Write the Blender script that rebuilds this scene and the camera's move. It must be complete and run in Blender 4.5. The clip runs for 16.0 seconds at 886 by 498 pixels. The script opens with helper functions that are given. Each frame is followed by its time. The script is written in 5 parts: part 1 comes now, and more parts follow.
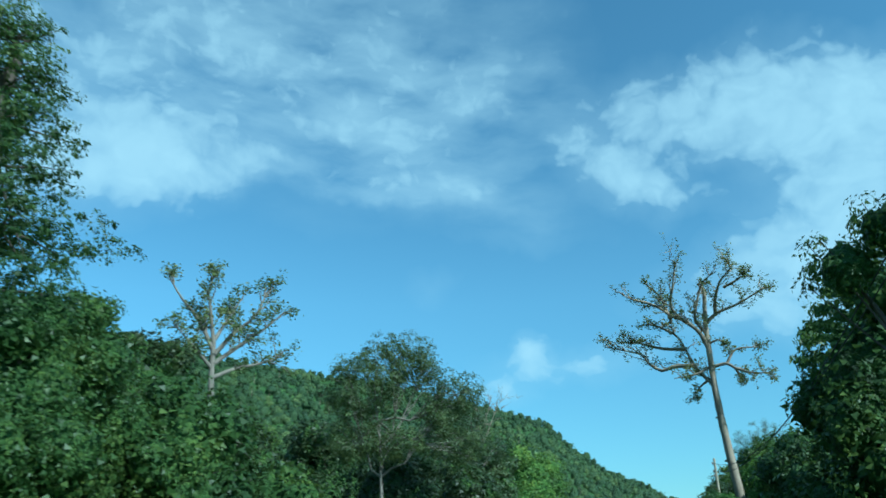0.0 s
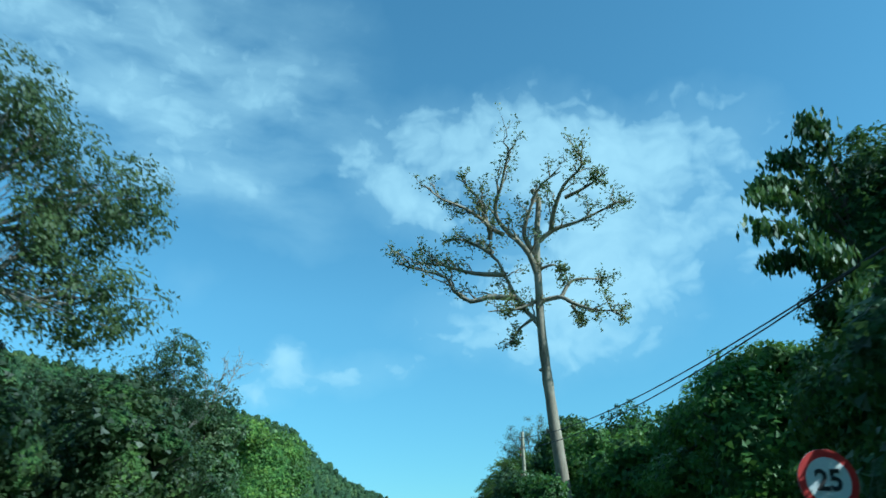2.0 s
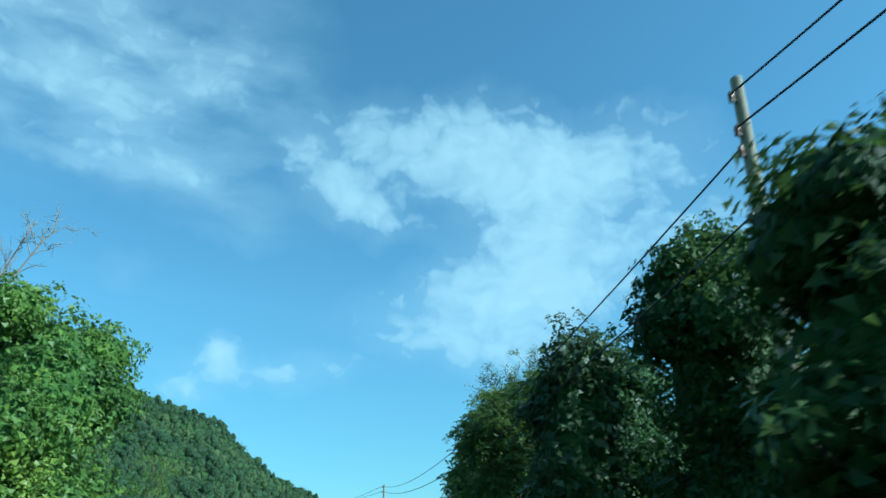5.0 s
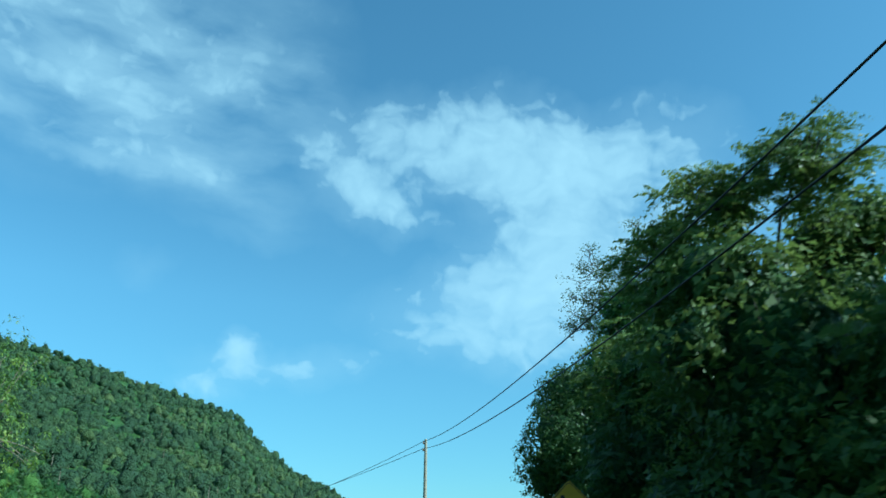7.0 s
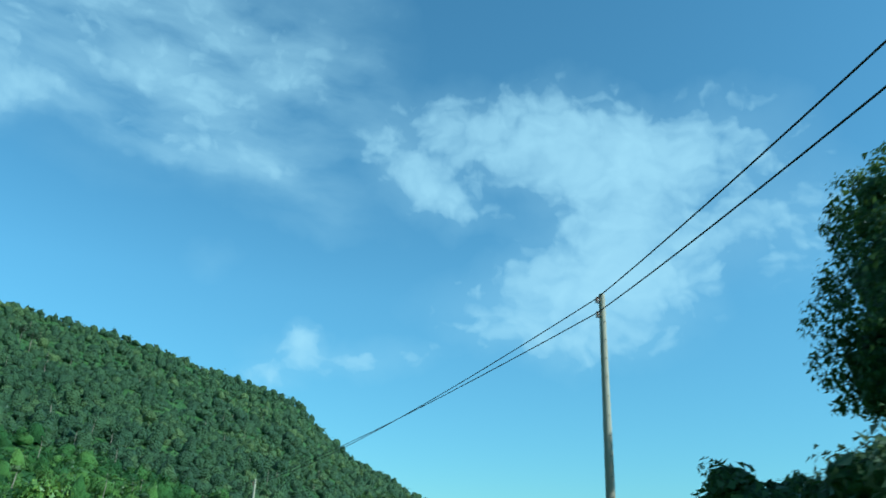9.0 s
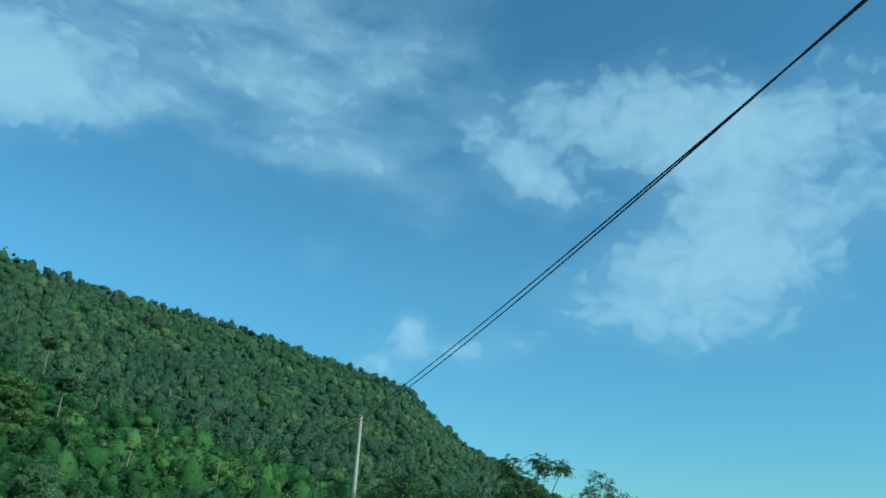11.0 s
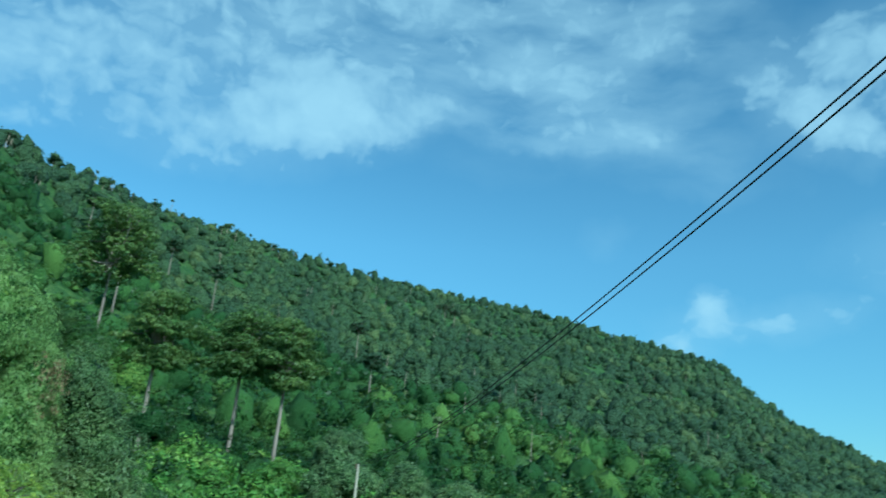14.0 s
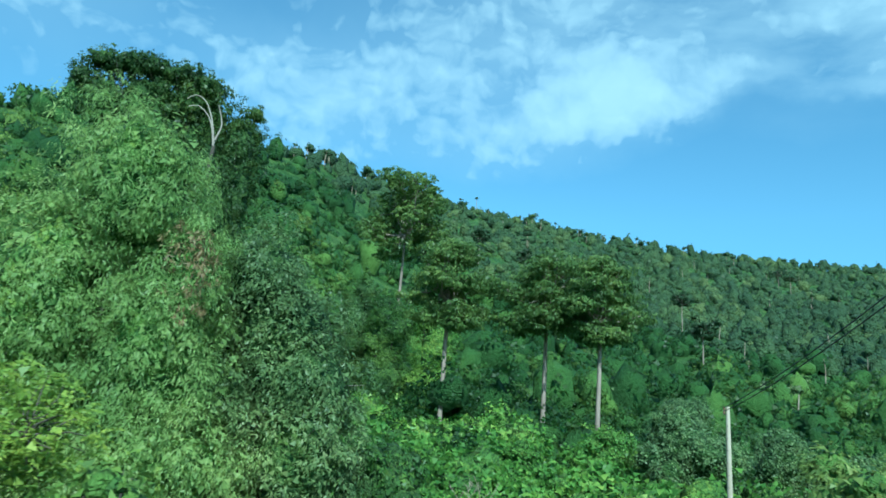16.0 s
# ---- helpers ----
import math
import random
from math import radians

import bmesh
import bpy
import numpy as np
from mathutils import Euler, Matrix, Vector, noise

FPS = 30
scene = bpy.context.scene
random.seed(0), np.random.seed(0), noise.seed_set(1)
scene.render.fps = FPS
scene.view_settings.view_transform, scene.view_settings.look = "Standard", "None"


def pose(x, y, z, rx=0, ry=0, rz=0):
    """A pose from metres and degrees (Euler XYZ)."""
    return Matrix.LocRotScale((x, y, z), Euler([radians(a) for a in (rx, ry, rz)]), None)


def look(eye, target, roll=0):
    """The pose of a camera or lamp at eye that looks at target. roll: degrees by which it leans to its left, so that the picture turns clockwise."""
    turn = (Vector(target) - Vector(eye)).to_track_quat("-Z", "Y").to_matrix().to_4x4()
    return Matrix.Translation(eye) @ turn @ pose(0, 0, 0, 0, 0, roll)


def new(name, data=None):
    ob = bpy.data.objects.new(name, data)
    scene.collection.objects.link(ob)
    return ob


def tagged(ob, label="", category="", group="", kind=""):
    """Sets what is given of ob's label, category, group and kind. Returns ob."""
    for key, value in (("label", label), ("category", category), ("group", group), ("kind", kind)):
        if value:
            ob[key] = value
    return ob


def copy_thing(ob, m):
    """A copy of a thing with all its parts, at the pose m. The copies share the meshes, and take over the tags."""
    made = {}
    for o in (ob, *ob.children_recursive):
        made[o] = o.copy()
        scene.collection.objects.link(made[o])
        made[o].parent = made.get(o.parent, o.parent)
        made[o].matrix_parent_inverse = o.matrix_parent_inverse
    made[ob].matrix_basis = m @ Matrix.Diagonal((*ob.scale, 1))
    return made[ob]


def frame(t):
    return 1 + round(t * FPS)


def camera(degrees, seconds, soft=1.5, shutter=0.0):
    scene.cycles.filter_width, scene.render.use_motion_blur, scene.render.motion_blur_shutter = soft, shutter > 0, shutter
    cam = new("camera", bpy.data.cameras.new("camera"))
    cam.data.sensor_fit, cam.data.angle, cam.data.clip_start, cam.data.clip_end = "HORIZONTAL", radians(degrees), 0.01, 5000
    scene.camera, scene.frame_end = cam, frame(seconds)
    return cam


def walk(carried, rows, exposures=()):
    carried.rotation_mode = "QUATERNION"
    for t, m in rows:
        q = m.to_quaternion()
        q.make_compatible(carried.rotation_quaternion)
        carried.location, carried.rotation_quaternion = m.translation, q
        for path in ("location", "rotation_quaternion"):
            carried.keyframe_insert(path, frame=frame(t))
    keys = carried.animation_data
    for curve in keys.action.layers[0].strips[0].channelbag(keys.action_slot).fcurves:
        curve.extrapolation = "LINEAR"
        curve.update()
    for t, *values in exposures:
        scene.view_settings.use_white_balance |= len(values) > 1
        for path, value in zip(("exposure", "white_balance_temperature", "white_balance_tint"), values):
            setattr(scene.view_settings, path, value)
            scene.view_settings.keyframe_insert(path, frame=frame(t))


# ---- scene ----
cam = camera(61.0, 16.0, soft=1.6, shutter=0.2)
PATH = [
    (0.0, 0.00, 0.00, 1.40, 113.36, 0.77, 0.36),
    (0.5, 0.09, 4.67, 1.46, 113.38, 1.19, -6.15),
    (1.0, 0.55, 9.29, 1.53, 113.47, 0.84, -12.03),
    (1.5, 1.44, 13.95, 1.61, 113.66, 0.76, -15.73),
    (2.0, 2.57, 18.62, 1.70, 113.85, 0.65, -18.54),
    (2.5, 3.75, 23.27, 1.80, 114.24, -0.59, -21.56),
    (3.0, 5.09, 27.73, 1.93, 114.06, -0.23, -22.97),
    (3.5, 6.57, 32.33, 2.10, 113.97, 0.10, -23.55),
    (4.0, 8.13, 37.21, 2.24, 113.97, 0.04, -23.98),
    (4.5, 9.91, 42.06, 2.34, 113.93, -0.05, -23.80),
    (5.0, 11.60, 47.07, 2.44, 113.89, -0.13, -23.62),
    (5.5, 13.23, 52.22, 2.54, 113.85, -0.21, -23.44),
    (6.0, 14.80, 57.50, 2.64, 113.81, -0.30, -23.26),
    (6.5, 16.32, 62.91, 2.73, 113.77, -0.38, -23.08),
    (7.0, 17.81, 68.42, 2.83, 113.61, -0.38, -22.36),
    (7.5, 19.30, 74.05, 2.93, 113.56, -0.57, -21.72),
    (8.0, 20.72, 79.78, 3.02, 113.43, -1.18, -21.03),
    (8.5, 22.13, 85.47, 3.12, 113.32, -2.07, -20.24),
    (9.0, 23.45, 90.87, 3.19, 113.02, -2.33, -18.21),
    (9.5, 24.43, 96.35, 3.19, 112.71, -2.58, -16.17),
    (10.0, 25.14, 101.84, 3.16, 112.40, -2.81, -14.14),
    (10.5, 25.60, 107.33, 3.10, 112.08, -3.03, -12.10),
    (11.0, 25.85, 112.79, 3.03, 111.75, -3.24, -10.06),
    (11.5, 25.94, 118.22, 2.94, 111.67, -3.72, -7.44),
    (12.0, 25.65, 123.71, 2.81, 111.65, -4.12, -4.64),
    (12.5, 25.15, 129.22, 2.67, 111.29, -4.55, -1.82),
    (13.0, 24.41, 134.76, 2.52, 110.98, -4.69, 1.21),
    (13.5, 23.39, 140.23, 2.37, 110.95, -4.79, 4.52),
    (14.0, 22.01, 145.53, 2.22, 109.18, -4.51, 12.32),
    (14.5, 20.38, 150.58, 2.07, 105.81, -4.24, 25.73),
    (15.0, 18.61, 155.41, 1.89, 103.13, -4.47, 35.19),
    (15.5, 16.56, 159.97, 1.67, 103.58, -5.43, 35.89),
    (16.0, 14.42, 164.45, 1.41, 106.53, -4.55, 36.71),
]
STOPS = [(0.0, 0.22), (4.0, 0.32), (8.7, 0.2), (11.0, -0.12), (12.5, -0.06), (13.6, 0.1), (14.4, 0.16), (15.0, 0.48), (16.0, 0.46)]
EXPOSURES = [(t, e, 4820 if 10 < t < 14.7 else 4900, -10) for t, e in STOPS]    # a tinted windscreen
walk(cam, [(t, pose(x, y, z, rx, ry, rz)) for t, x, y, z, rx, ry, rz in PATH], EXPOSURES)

# ---- world and sun ----
SUN_AZ, SUN_EL = 132.0, 38.0        # degrees clockwise from +y, degrees above the horizon
rng = np.random.default_rng(7)


def node(tree, kind, ins=(), **props):
    n = tree.nodes.new(kind)
    for k, v in props.items():
        setattr(n, k, v)
    for key, v in dict(ins).items():
        if isinstance(v, bpy.types.NodeSocket):
            tree.links.new(v, n.inputs[key])
        else:
            n.inputs[key].default_value = v
    return n


def calc(tree, op, a, b=0.0, c=0.0, clamp=False):
    n = node(tree, "ShaderNodeMath", {0: a, 1: b, 2: c}, operation=op)
    n.use_clamp = clamp
    return n.outputs[0]


def ramp(tree, fac, stops):
    n = node(tree, "ShaderNodeValToRGB", {0: fac})
    e = n.color_ramp.elements
    while len(e) < len(stops):
        e.new(0.5)
    for el, (p, c) in zip(e, stops):
        el.position, el.color = p, (*c, 1)
    return n.outputs[0]


def mix(tree, fac, a, b, blend="MIX"):
    n = tree.nodes.new("ShaderNodeMix")
    n.data_type, n.blend_type = "RGBA", blend
    for key, v in ((0, fac), (6, a), (7, b)):
        if isinstance(v, bpy.types.NodeSocket):
            tree.links.new(v, n.inputs[key])
        else:
            n.inputs[key].default_value = v if key == 0 else (*v, 1)
    return n.outputs[2]


# clouds: azimuth, height, half width, half height, tilt (degrees), thickness
CLOUD_BANK = [(18.9, 31.5, 10, 4.2, -4, 0.75), (28, 31, 9, 5, -6, 0.9), (38.4, 30, 9, 4, 2, 0.8), (32.4, 25, 9, 7.5, 0, 0.95), (30.5, 21.8, 8, 3.6, 0, 0.6),
              (26.6, 18.8, 12, 3.8, 0, 0.8), (27.4, 16.2, 10, 2.2, 0, 0.5), (14.2, 28.2, 6, 2.6, -32, 0.8), (18.3, 27, 5.5, 2, -26, 0.7),
              (44, 24, 7, 5, 10, 0.6)]
CLOUD_SOFT = [(-21, 36.5, 20, 9, 8, 0.9), (-3.9, 35, 17, 9, 12, 0.5), (-8, 28.4, 11, 1.6, -6, 0.6), (-4.5, 31, 7, 3.2, -12, 0.6), (5, 34, 11, 4, -15, 0.5),
              (3, 27.5, 10, 4, -12, 0.5)]
CLOUD_PUFF = [(6.9, 15.5, 2.3, 1.9, 0, 1.0), (10, 14.6, 8, 1.6, 0, 0.55), (4.4, 12.7, 2.8, 1.3, 0, 0.6),
              (-1.2, 20.7, 2.6, 1.2, 0, 0.25)]
CLOUD_WEST = [(-40, 30, 19, 8, 8, 0.6), (-30, 25.8, 13, 3, 8, 0.52), (-24.6, 28.8, 8, 3.2, 6, 0.55), 
              (-52, 27, 10, 5, 0, 0.5), (-24, 28.6, 9, 3, 8, 0.55), (-75, 32, 18, 9, 0, 0.7)]


def make_sky():
    w = bpy.data.worlds.new("sky")
    scene.world = w
    w.use_nodes = True
    t = w.node_tree
    t.nodes.clear()
    sky = node(t, "ShaderNodeTexSky", sky_type="NISHITA", sun_disc=False, sun_elevation=radians(SUN_EL), sun_rotation=radians(SUN_AZ),
               air_density=1.0, dust_density=0.5, ozone_density=2.0)
    way = node(t, "ShaderNodeTexCoord").outputs["Generated"]
    x, y, z = node(t, "ShaderNodeSeparateXYZ", {0: way}).outputs
    az = calc(t, "MULTIPLY", calc(t, "ARCTAN2", x, y), 57.2958)
    el = calc(t, "MULTIPLY", calc(t, "ARCSINE", z), 57.2958)
    plane = node(t, "ShaderNodeCombineXYZ", {0: az, 1: el, 2: 0.0}).outputs[0]
    bend = node(t, "ShaderNodeTexNoise", {"Vector": plane, "Scale": 0.16, "Detail": 4.0, "Roughness": 0.55})
    off = node(t, "ShaderNodeVectorMath", {0: bend.outputs["Color"], 1: (0.5, 0.5, 0.5)}, operation="SUBTRACT").outputs[0]
    off = node(t, "ShaderNodeVectorMath", {0: off, 1: (7.0, 4.5, 0.0)}, operation="MULTIPLY").outputs[0]
    warped = node(t, "ShaderNodeVectorMath", {0: plane, 1: off}, operation="ADD").outputs[0]
    half = node(t, "ShaderNodeVectorMath", {0: plane, 1: node(t, "ShaderNodeVectorMath", {0: off, 1: (0.35, 0.35, 0.0)}, operation="MULTIPLY").outputs[0]}, operation="ADD").outputs[0]
    total, veil = None, None
    for a, e, rx, ry, tilt, thick in CLOUD_SOFT + CLOUD_PUFF + CLOUD_BANK + CLOUD_WEST:
        m = node(t, "ShaderNodeMapping", {"Vector": warped, "Location": (a, e, 0), "Rotation": (0, 0, radians(tilt)), "Scale": (rx * 1.15, ry * 1.15, 1)},
                 vector_type="TEXTURE").outputs[0]
        g = node(t, "ShaderNodeTexGradient", {0: m}, gradient_type="SPHERICAL").outputs["Fac"]
        g = calc(t, "MULTIPLY", g, thick * 1.35)
        if (a, e) in [c[:2] for c in CLOUD_SOFT]:
            veil = g if veil is None else calc(t, "ADD", veil, g)
        else:
            total = g if total is None else calc(t, "ADD", total, g)
    # broken texture: slanting wisps and small puffs
    sl = node(t, "ShaderNodeMapping", {"Vector": half, "Rotation": (0, 0, radians(28)), "Scale": (0.13, 0.4, 1)}).outputs[0]
    wisps = node(t, "ShaderNodeTexNoise", {"Vector": sl, "Scale": 0.85, "Detail": 6.0, "Roughness": 0.52, "Distortion": 0.1}).outputs["Fac"]
    puffs = node(t, "ShaderNodeTexNoise", {"Vector": warped, "Scale": 0.42, "Detail": 9.0, "Roughness": 0.6, "Distortion": 0.3}).outputs["Fac"]
    cells = node(t, "ShaderNodeTexVoronoi", {"Vector": node(t, "ShaderNodeMapping", {"Vector": warped, "Rotation": (0, 0, radians(20)), "Scale": (0.8, 1.25, 1)}).outputs[0],
                                             "Scale": 0.55, "Smoothness": 0.6, "Detail": 1.5, "Roughness": 0.55}, feature="SMOOTH_F1").outputs["Distance"]
    tufts = calc(t, "MULTIPLY_ADD", cells, -1.15, 1.02)
    grain = calc(t, "ADD", calc(t, "MULTIPLY", wisps, 0.38), calc(t, "MULTIPLY_ADD", puffs, 0.36, calc(t, "MULTIPLY", tufts, 0.26)))
    both = calc(t, "MULTIPLY_ADD", veil, 0.35, total)
    lit = calc(t, "ADD", calc(t, "MULTIPLY", grain, 2.1), calc(t, "MULTIPLY_ADD", both, 0.62, -1.08))
    body = calc(t, "MULTIPLY", calc(t, "MAXIMUM", lit, 0.0), calc(t, "MULTIPLY", both, 2.5, clamp=True))
    haze = calc(t, "MULTIPLY", veil, calc(t, "MULTIPLY_ADD", wisps, 2.0, -0.5, clamp=True))
    far = node(t, "ShaderNodeTexNoise", {"Vector": way, "Scale": 3.0, "Detail": 6.0, "Roughness": 0.55}).outputs["Fac"]
    beyond = calc(t, "MULTIPLY", calc(t, "MULTIPLY_ADD", far, 3.0, -1.35, clamp=True), calc(t, "MULTIPLY_ADD", el, 0.04, -1.8, clamp=True))
    dens = calc(t, "ADD", calc(t, "MULTIPLY_ADD", body, 1.55, calc(t, "MULTIPLY", haze, 0.95)), calc(t, "MULTIPLY_ADD", total, 0.3, beyond))
    dens = calc(t, "MULTIPLY", calc(t, "SUBTRACT", 1.0, calc(t, "EXPONENT", calc(t, "MULTIPLY", dens, -1.0))), 0.9, clamp=True)
    low = mix(t, calc(t, "MULTIPLY", el, 1 / 19.0, clamp=True), (0.62, 0.68, 0.73), (1.0, 1.0, 1.0))      # dims the sky towards the horizon
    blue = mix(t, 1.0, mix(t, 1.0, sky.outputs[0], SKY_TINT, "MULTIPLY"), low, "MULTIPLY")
    col = mix(t, dens, blue, CLOUD_RGB)
    bg = node(t, "ShaderNodeBackground", {"Color": col, "Strength": 0.15})
    out = node(t, "ShaderNodeOutputWorld", {0: bg.outputs[0]})


SKY_TINT = (0.8, 1.0, 0.87)
CLOUD_RGB = (3.5, 4.55, 4.75)
make_sky()
sun = new("sun", bpy.data.lights.new("sun", "SUN"))
sun.data.energy, sun.data.angle, sun.data.color = 4.6, radians(0.5), (1.0, 0.97, 0.88)
sa, se = radians(SUN_AZ), radians(SUN_EL)
sun.matrix_world = look((60 * math.sin(sa), 60 * math.cos(sa), 80), (0, 0, 80 - 60 * math.tan(se)))


# ---- materials ----
def shader(name):
    m = bpy.data.materials.new(name)
    m.use_nodes = True
    t = m.node_tree
    p = t.nodes["Principled BSDF"]
    return m, t, p


def crown_tone(t):
    """The tone that every crown of the woods carries, and a second value drawn from it."""
    tone = node(t, "ShaderNodeAttribute", attribute_name="tone").outputs["Fac"]
    return tone, calc(t, "FRACT", calc(t, "MULTIPLY", tone, 37.7))


def leaf_material(name, dark, light, glow, gloss=0.45, through_light=0.28, patchy=0.35, crowns=False):
    """Leaves: dark to light by leaf, patchy over metres, light shines through them."""
    m, t, p = shader(name)
    rnd = node(t, "ShaderNodeNewGeometry").outputs["Random Per Island"]
    place = node(t, "ShaderNodeNewGeometry").outputs["Position"]
    patch = node(t, "ShaderNodeTexNoise", {"Vector": place, "Scale": patchy, "Detail": 3.0}).outputs["Fac"]
    wide = node(t, "ShaderNodeTexNoise", {"Vector": place, "Scale": patchy * 0.22, "Detail": 2.0}).outputs["Fac"]
    patch = calc(t, "MULTIPLY_ADD", patch, 1.9, calc(t, "MULTIPLY_ADD", wide, 1.4, -1.5))
    if crowns:
        tone = crown_tone(t)
        patch = calc(t, "MULTIPLY_ADD", patch, 0.5, calc(t, "MULTIPLY_ADD", tone[0], 1.25, -0.42))
    fac = calc(t, "ADD", patch, calc(t, "MULTIPLY_ADD", rnd, 0.35 if crowns else 0.6, 0.05), clamp=True)
    col = ramp(t, fac, [(0.0, dark), (0.6, light), (1.0, glow)])
    if crowns:
        dry = mix(t, 1.0, col, (1.16, 1.0, 0.95), "MULTIPLY")
        col = mix(t, calc(t, "MULTIPLY_ADD", tone[1], 4.0, -2.6, clamp=True), col, dry)
    node_in = {"Base Color": col, "Roughness": gloss, "Specular IOR Level": 0.3}
    for k, v in node_in.items():
        if isinstance(v, bpy.types.NodeSocket):
            t.links.new(v, p.inputs[k])
        else:
            p.inputs[k].default_value = v
    tr = node(t, "ShaderNodeBsdfTranslucent", {"Color": mix(t, 0.4, col, glow)})
    ms = node(t, "ShaderNodeMixShader", {0: through_light, 1: p.outputs[0], 2: tr.outputs[0]})
    t.links.new(ms.outputs[0], t.nodes["Material Output"].inputs[0])
    return m


def rough_material(name, a, b, scale=6.0, rough=0.85, bump=0.3, stretch=(1, 1, 1), metal=0.0, stain=None):
    m, t, p = shader(name)
    pos = node(t, "ShaderNodeTexCoord").outputs["Object"]
    pos = node(t, "ShaderNodeMapping", {"Vector": pos, "Scale": stretch}).outputs[0]
    fine = node(t, "ShaderNodeTexNoise", {"Vector": pos, "Scale": scale * 6, "Detail": 6.0, "Roughness": 0.65}).outputs["Fac"]
    wide = node(t, "ShaderNodeTexNoise", {"Vector": pos, "Scale": scale, "Detail": 4.0}).outputs["Fac"]
    fac = calc(t, "MULTIPLY_ADD", wide, 1.1, calc(t, "MULTIPLY_ADD", fine, 0.7, -0.4), clamp=True)
    col = ramp(t, fac, [(0.15, a), (0.85, b)])
    if stain:
        spot = node(t, "ShaderNodeTexNoise", {"Vector": pos, "Scale": scale * 0.6, "Detail": 5.0}).outputs["Fac"]
        col = mix(t, calc(t, "MULTIPLY_ADD", spot, 5.0, -2.9, clamp=True), col, stain)
    t.links.new(col, p.inputs["Base Color"])
    p.inputs["Roughness"].default_value, p.inputs["Metallic"].default_value = rough, metal
    if bump:
        bp = node(t, "ShaderNodeBump", {"Strength": bump, "Distance": 0.02, "Height": fine})
        t.links.new(bp.outputs[0], p.inputs["Normal"])
    return m


LEAF_DARK = leaf_material("leaf_dark", (0.03, 0.062, 0.018), (0.06, 0.114, 0.027), (0.125, 0.18, 0.038), through_light=0.36)
LEAF_MID = leaf_material("leaf_mid", (0.042, 0.098, 0.022), (0.082, 0.165, 0.031), (0.165, 0.26, 0.045), through_light=0.36)
LEAF_LIME = leaf_material("leaf_lime", (0.07, 0.13, 0.028), (0.15, 0.245, 0.042), (0.3, 0.38, 0.06))
LEAF_GREY = leaf_material("leaf_grey_green", (0.04, 0.068, 0.032), (0.075, 0.118, 0.048), (0.135, 0.17, 0.066))
LEAF_OLIVE = leaf_material("leaf_olive", (0.06, 0.1, 0.035), (0.12, 0.17, 0.055), (0.22, 0.23, 0.075))
LEAF_PINNATE = leaf_material("leaf_pinnate", (0.065, 0.115, 0.028), (0.125, 0.195, 0.042), (0.25, 0.3, 0.065), through_light=0.42)
LEAF_YELLOW = leaf_material("leaf_yellow_green", (0.11, 0.19, 0.034), (0.21, 0.32, 0.05), (0.37, 0.45, 0.07), through_light=0.4)
LEAF_RUST = leaf_material("leaf_rust", (0.16, 0.11, 0.05), (0.3, 0.22, 0.1), (0.46, 0.38, 0.2))
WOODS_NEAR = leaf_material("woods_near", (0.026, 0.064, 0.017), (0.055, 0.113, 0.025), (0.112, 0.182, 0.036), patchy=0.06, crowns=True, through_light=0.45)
# distance haze put into the leaf colour: paler, greyer, less contrast
WOODS_HAZED = leaf_material("woods_hazed", (0.054, 0.1, 0.044), (0.086, 0.146, 0.054), (0.155, 0.215, 0.068), patchy=0.02, crowns=True, through_light=0.48)
WOODS_SLOPE = leaf_material("woods_slope", (0.06, 0.125, 0.029), (0.13, 0.225, 0.046), (0.25, 0.35, 0.068), patchy=0.06, crowns=True, through_light=0.45)
LEAF_WILLOW = leaf_material("leaf_willow", (0.18, 0.29, 0.08), (0.28, 0.4, 0.115), (0.4, 0.5, 0.16), through_light=0.45)
LEAF_CREEPER = leaf_material("leaf_creeper", (0.075, 0.175, 0.031), (0.155, 0.3, 0.05), (0.3, 0.43, 0.075), through_light=0.38)
LEAF_SCRUB = leaf_material("leaf_scrub", (0.13, 0.2, 0.05), (0.23, 0.31, 0.075), (0.38, 0.4, 0.12), through_light=0.4)
LEAF_ROUND = leaf_material("leaf_round_crown", (0.125, 0.2, 0.08), (0.2, 0.29, 0.11), (0.29, 0.37, 0.14), through_light=0.42)
LEAF_FLAT = leaf_material("leaf_flat_crown", (0.075, 0.135, 0.038), (0.135, 0.215, 0.054), (0.22, 0.295, 0.072), through_light=0.45)
LEAF_DULL = leaf_material("leaf_dull", (0.026, 0.044, 0.017), (0.044, 0.068, 0.024), (0.08, 0.104, 0.034), through_light=0.3)
LEAF_TALL = leaf_material("leaf_tall_tree", (0.085, 0.125, 0.04), (0.145, 0.185, 0.065), (0.24, 0.245, 0.09), through_light=0.35)
GRASS = leaf_material("grass", (0.11, 0.17, 0.045), (0.22, 0.26, 0.08), (0.38, 0.35, 0.15), through_light=0.35)
BARK_PALE = rough_material("bark_pale", (0.15, 0.11, 0.075), (0.43, 0.355, 0.26), 1.7, 0.88, 0.8, (1, 1, 0.5), stain=(0.22, 0.13, 0.065))
BARK_TAN = rough_material("bark_tan", (0.16, 0.12, 0.09), (0.34, 0.28, 0.22), 1.2, 0.9, 0.4, (1, 1, 0.3))
BARK_GREY = rough_material("bark_grey", (0.12, 0.1, 0.08), (0.3, 0.27, 0.22), 2.0, 0.9, 0.5, (1, 1, 0.3))
BARK_DARK = rough_material("bark_dark", (0.05, 0.04, 0.03), (0.13, 0.11, 0.085), 2.0, 0.9, 0.5, (1, 1, 0.3))
CONCRETE = rough_material("concrete", (0.32, 0.275, 0.19), (0.5, 0.45, 0.33), 1.6, 0.9, 0.25, (1, 1, 0.25), stain=(0.24, 0.19, 0.1))
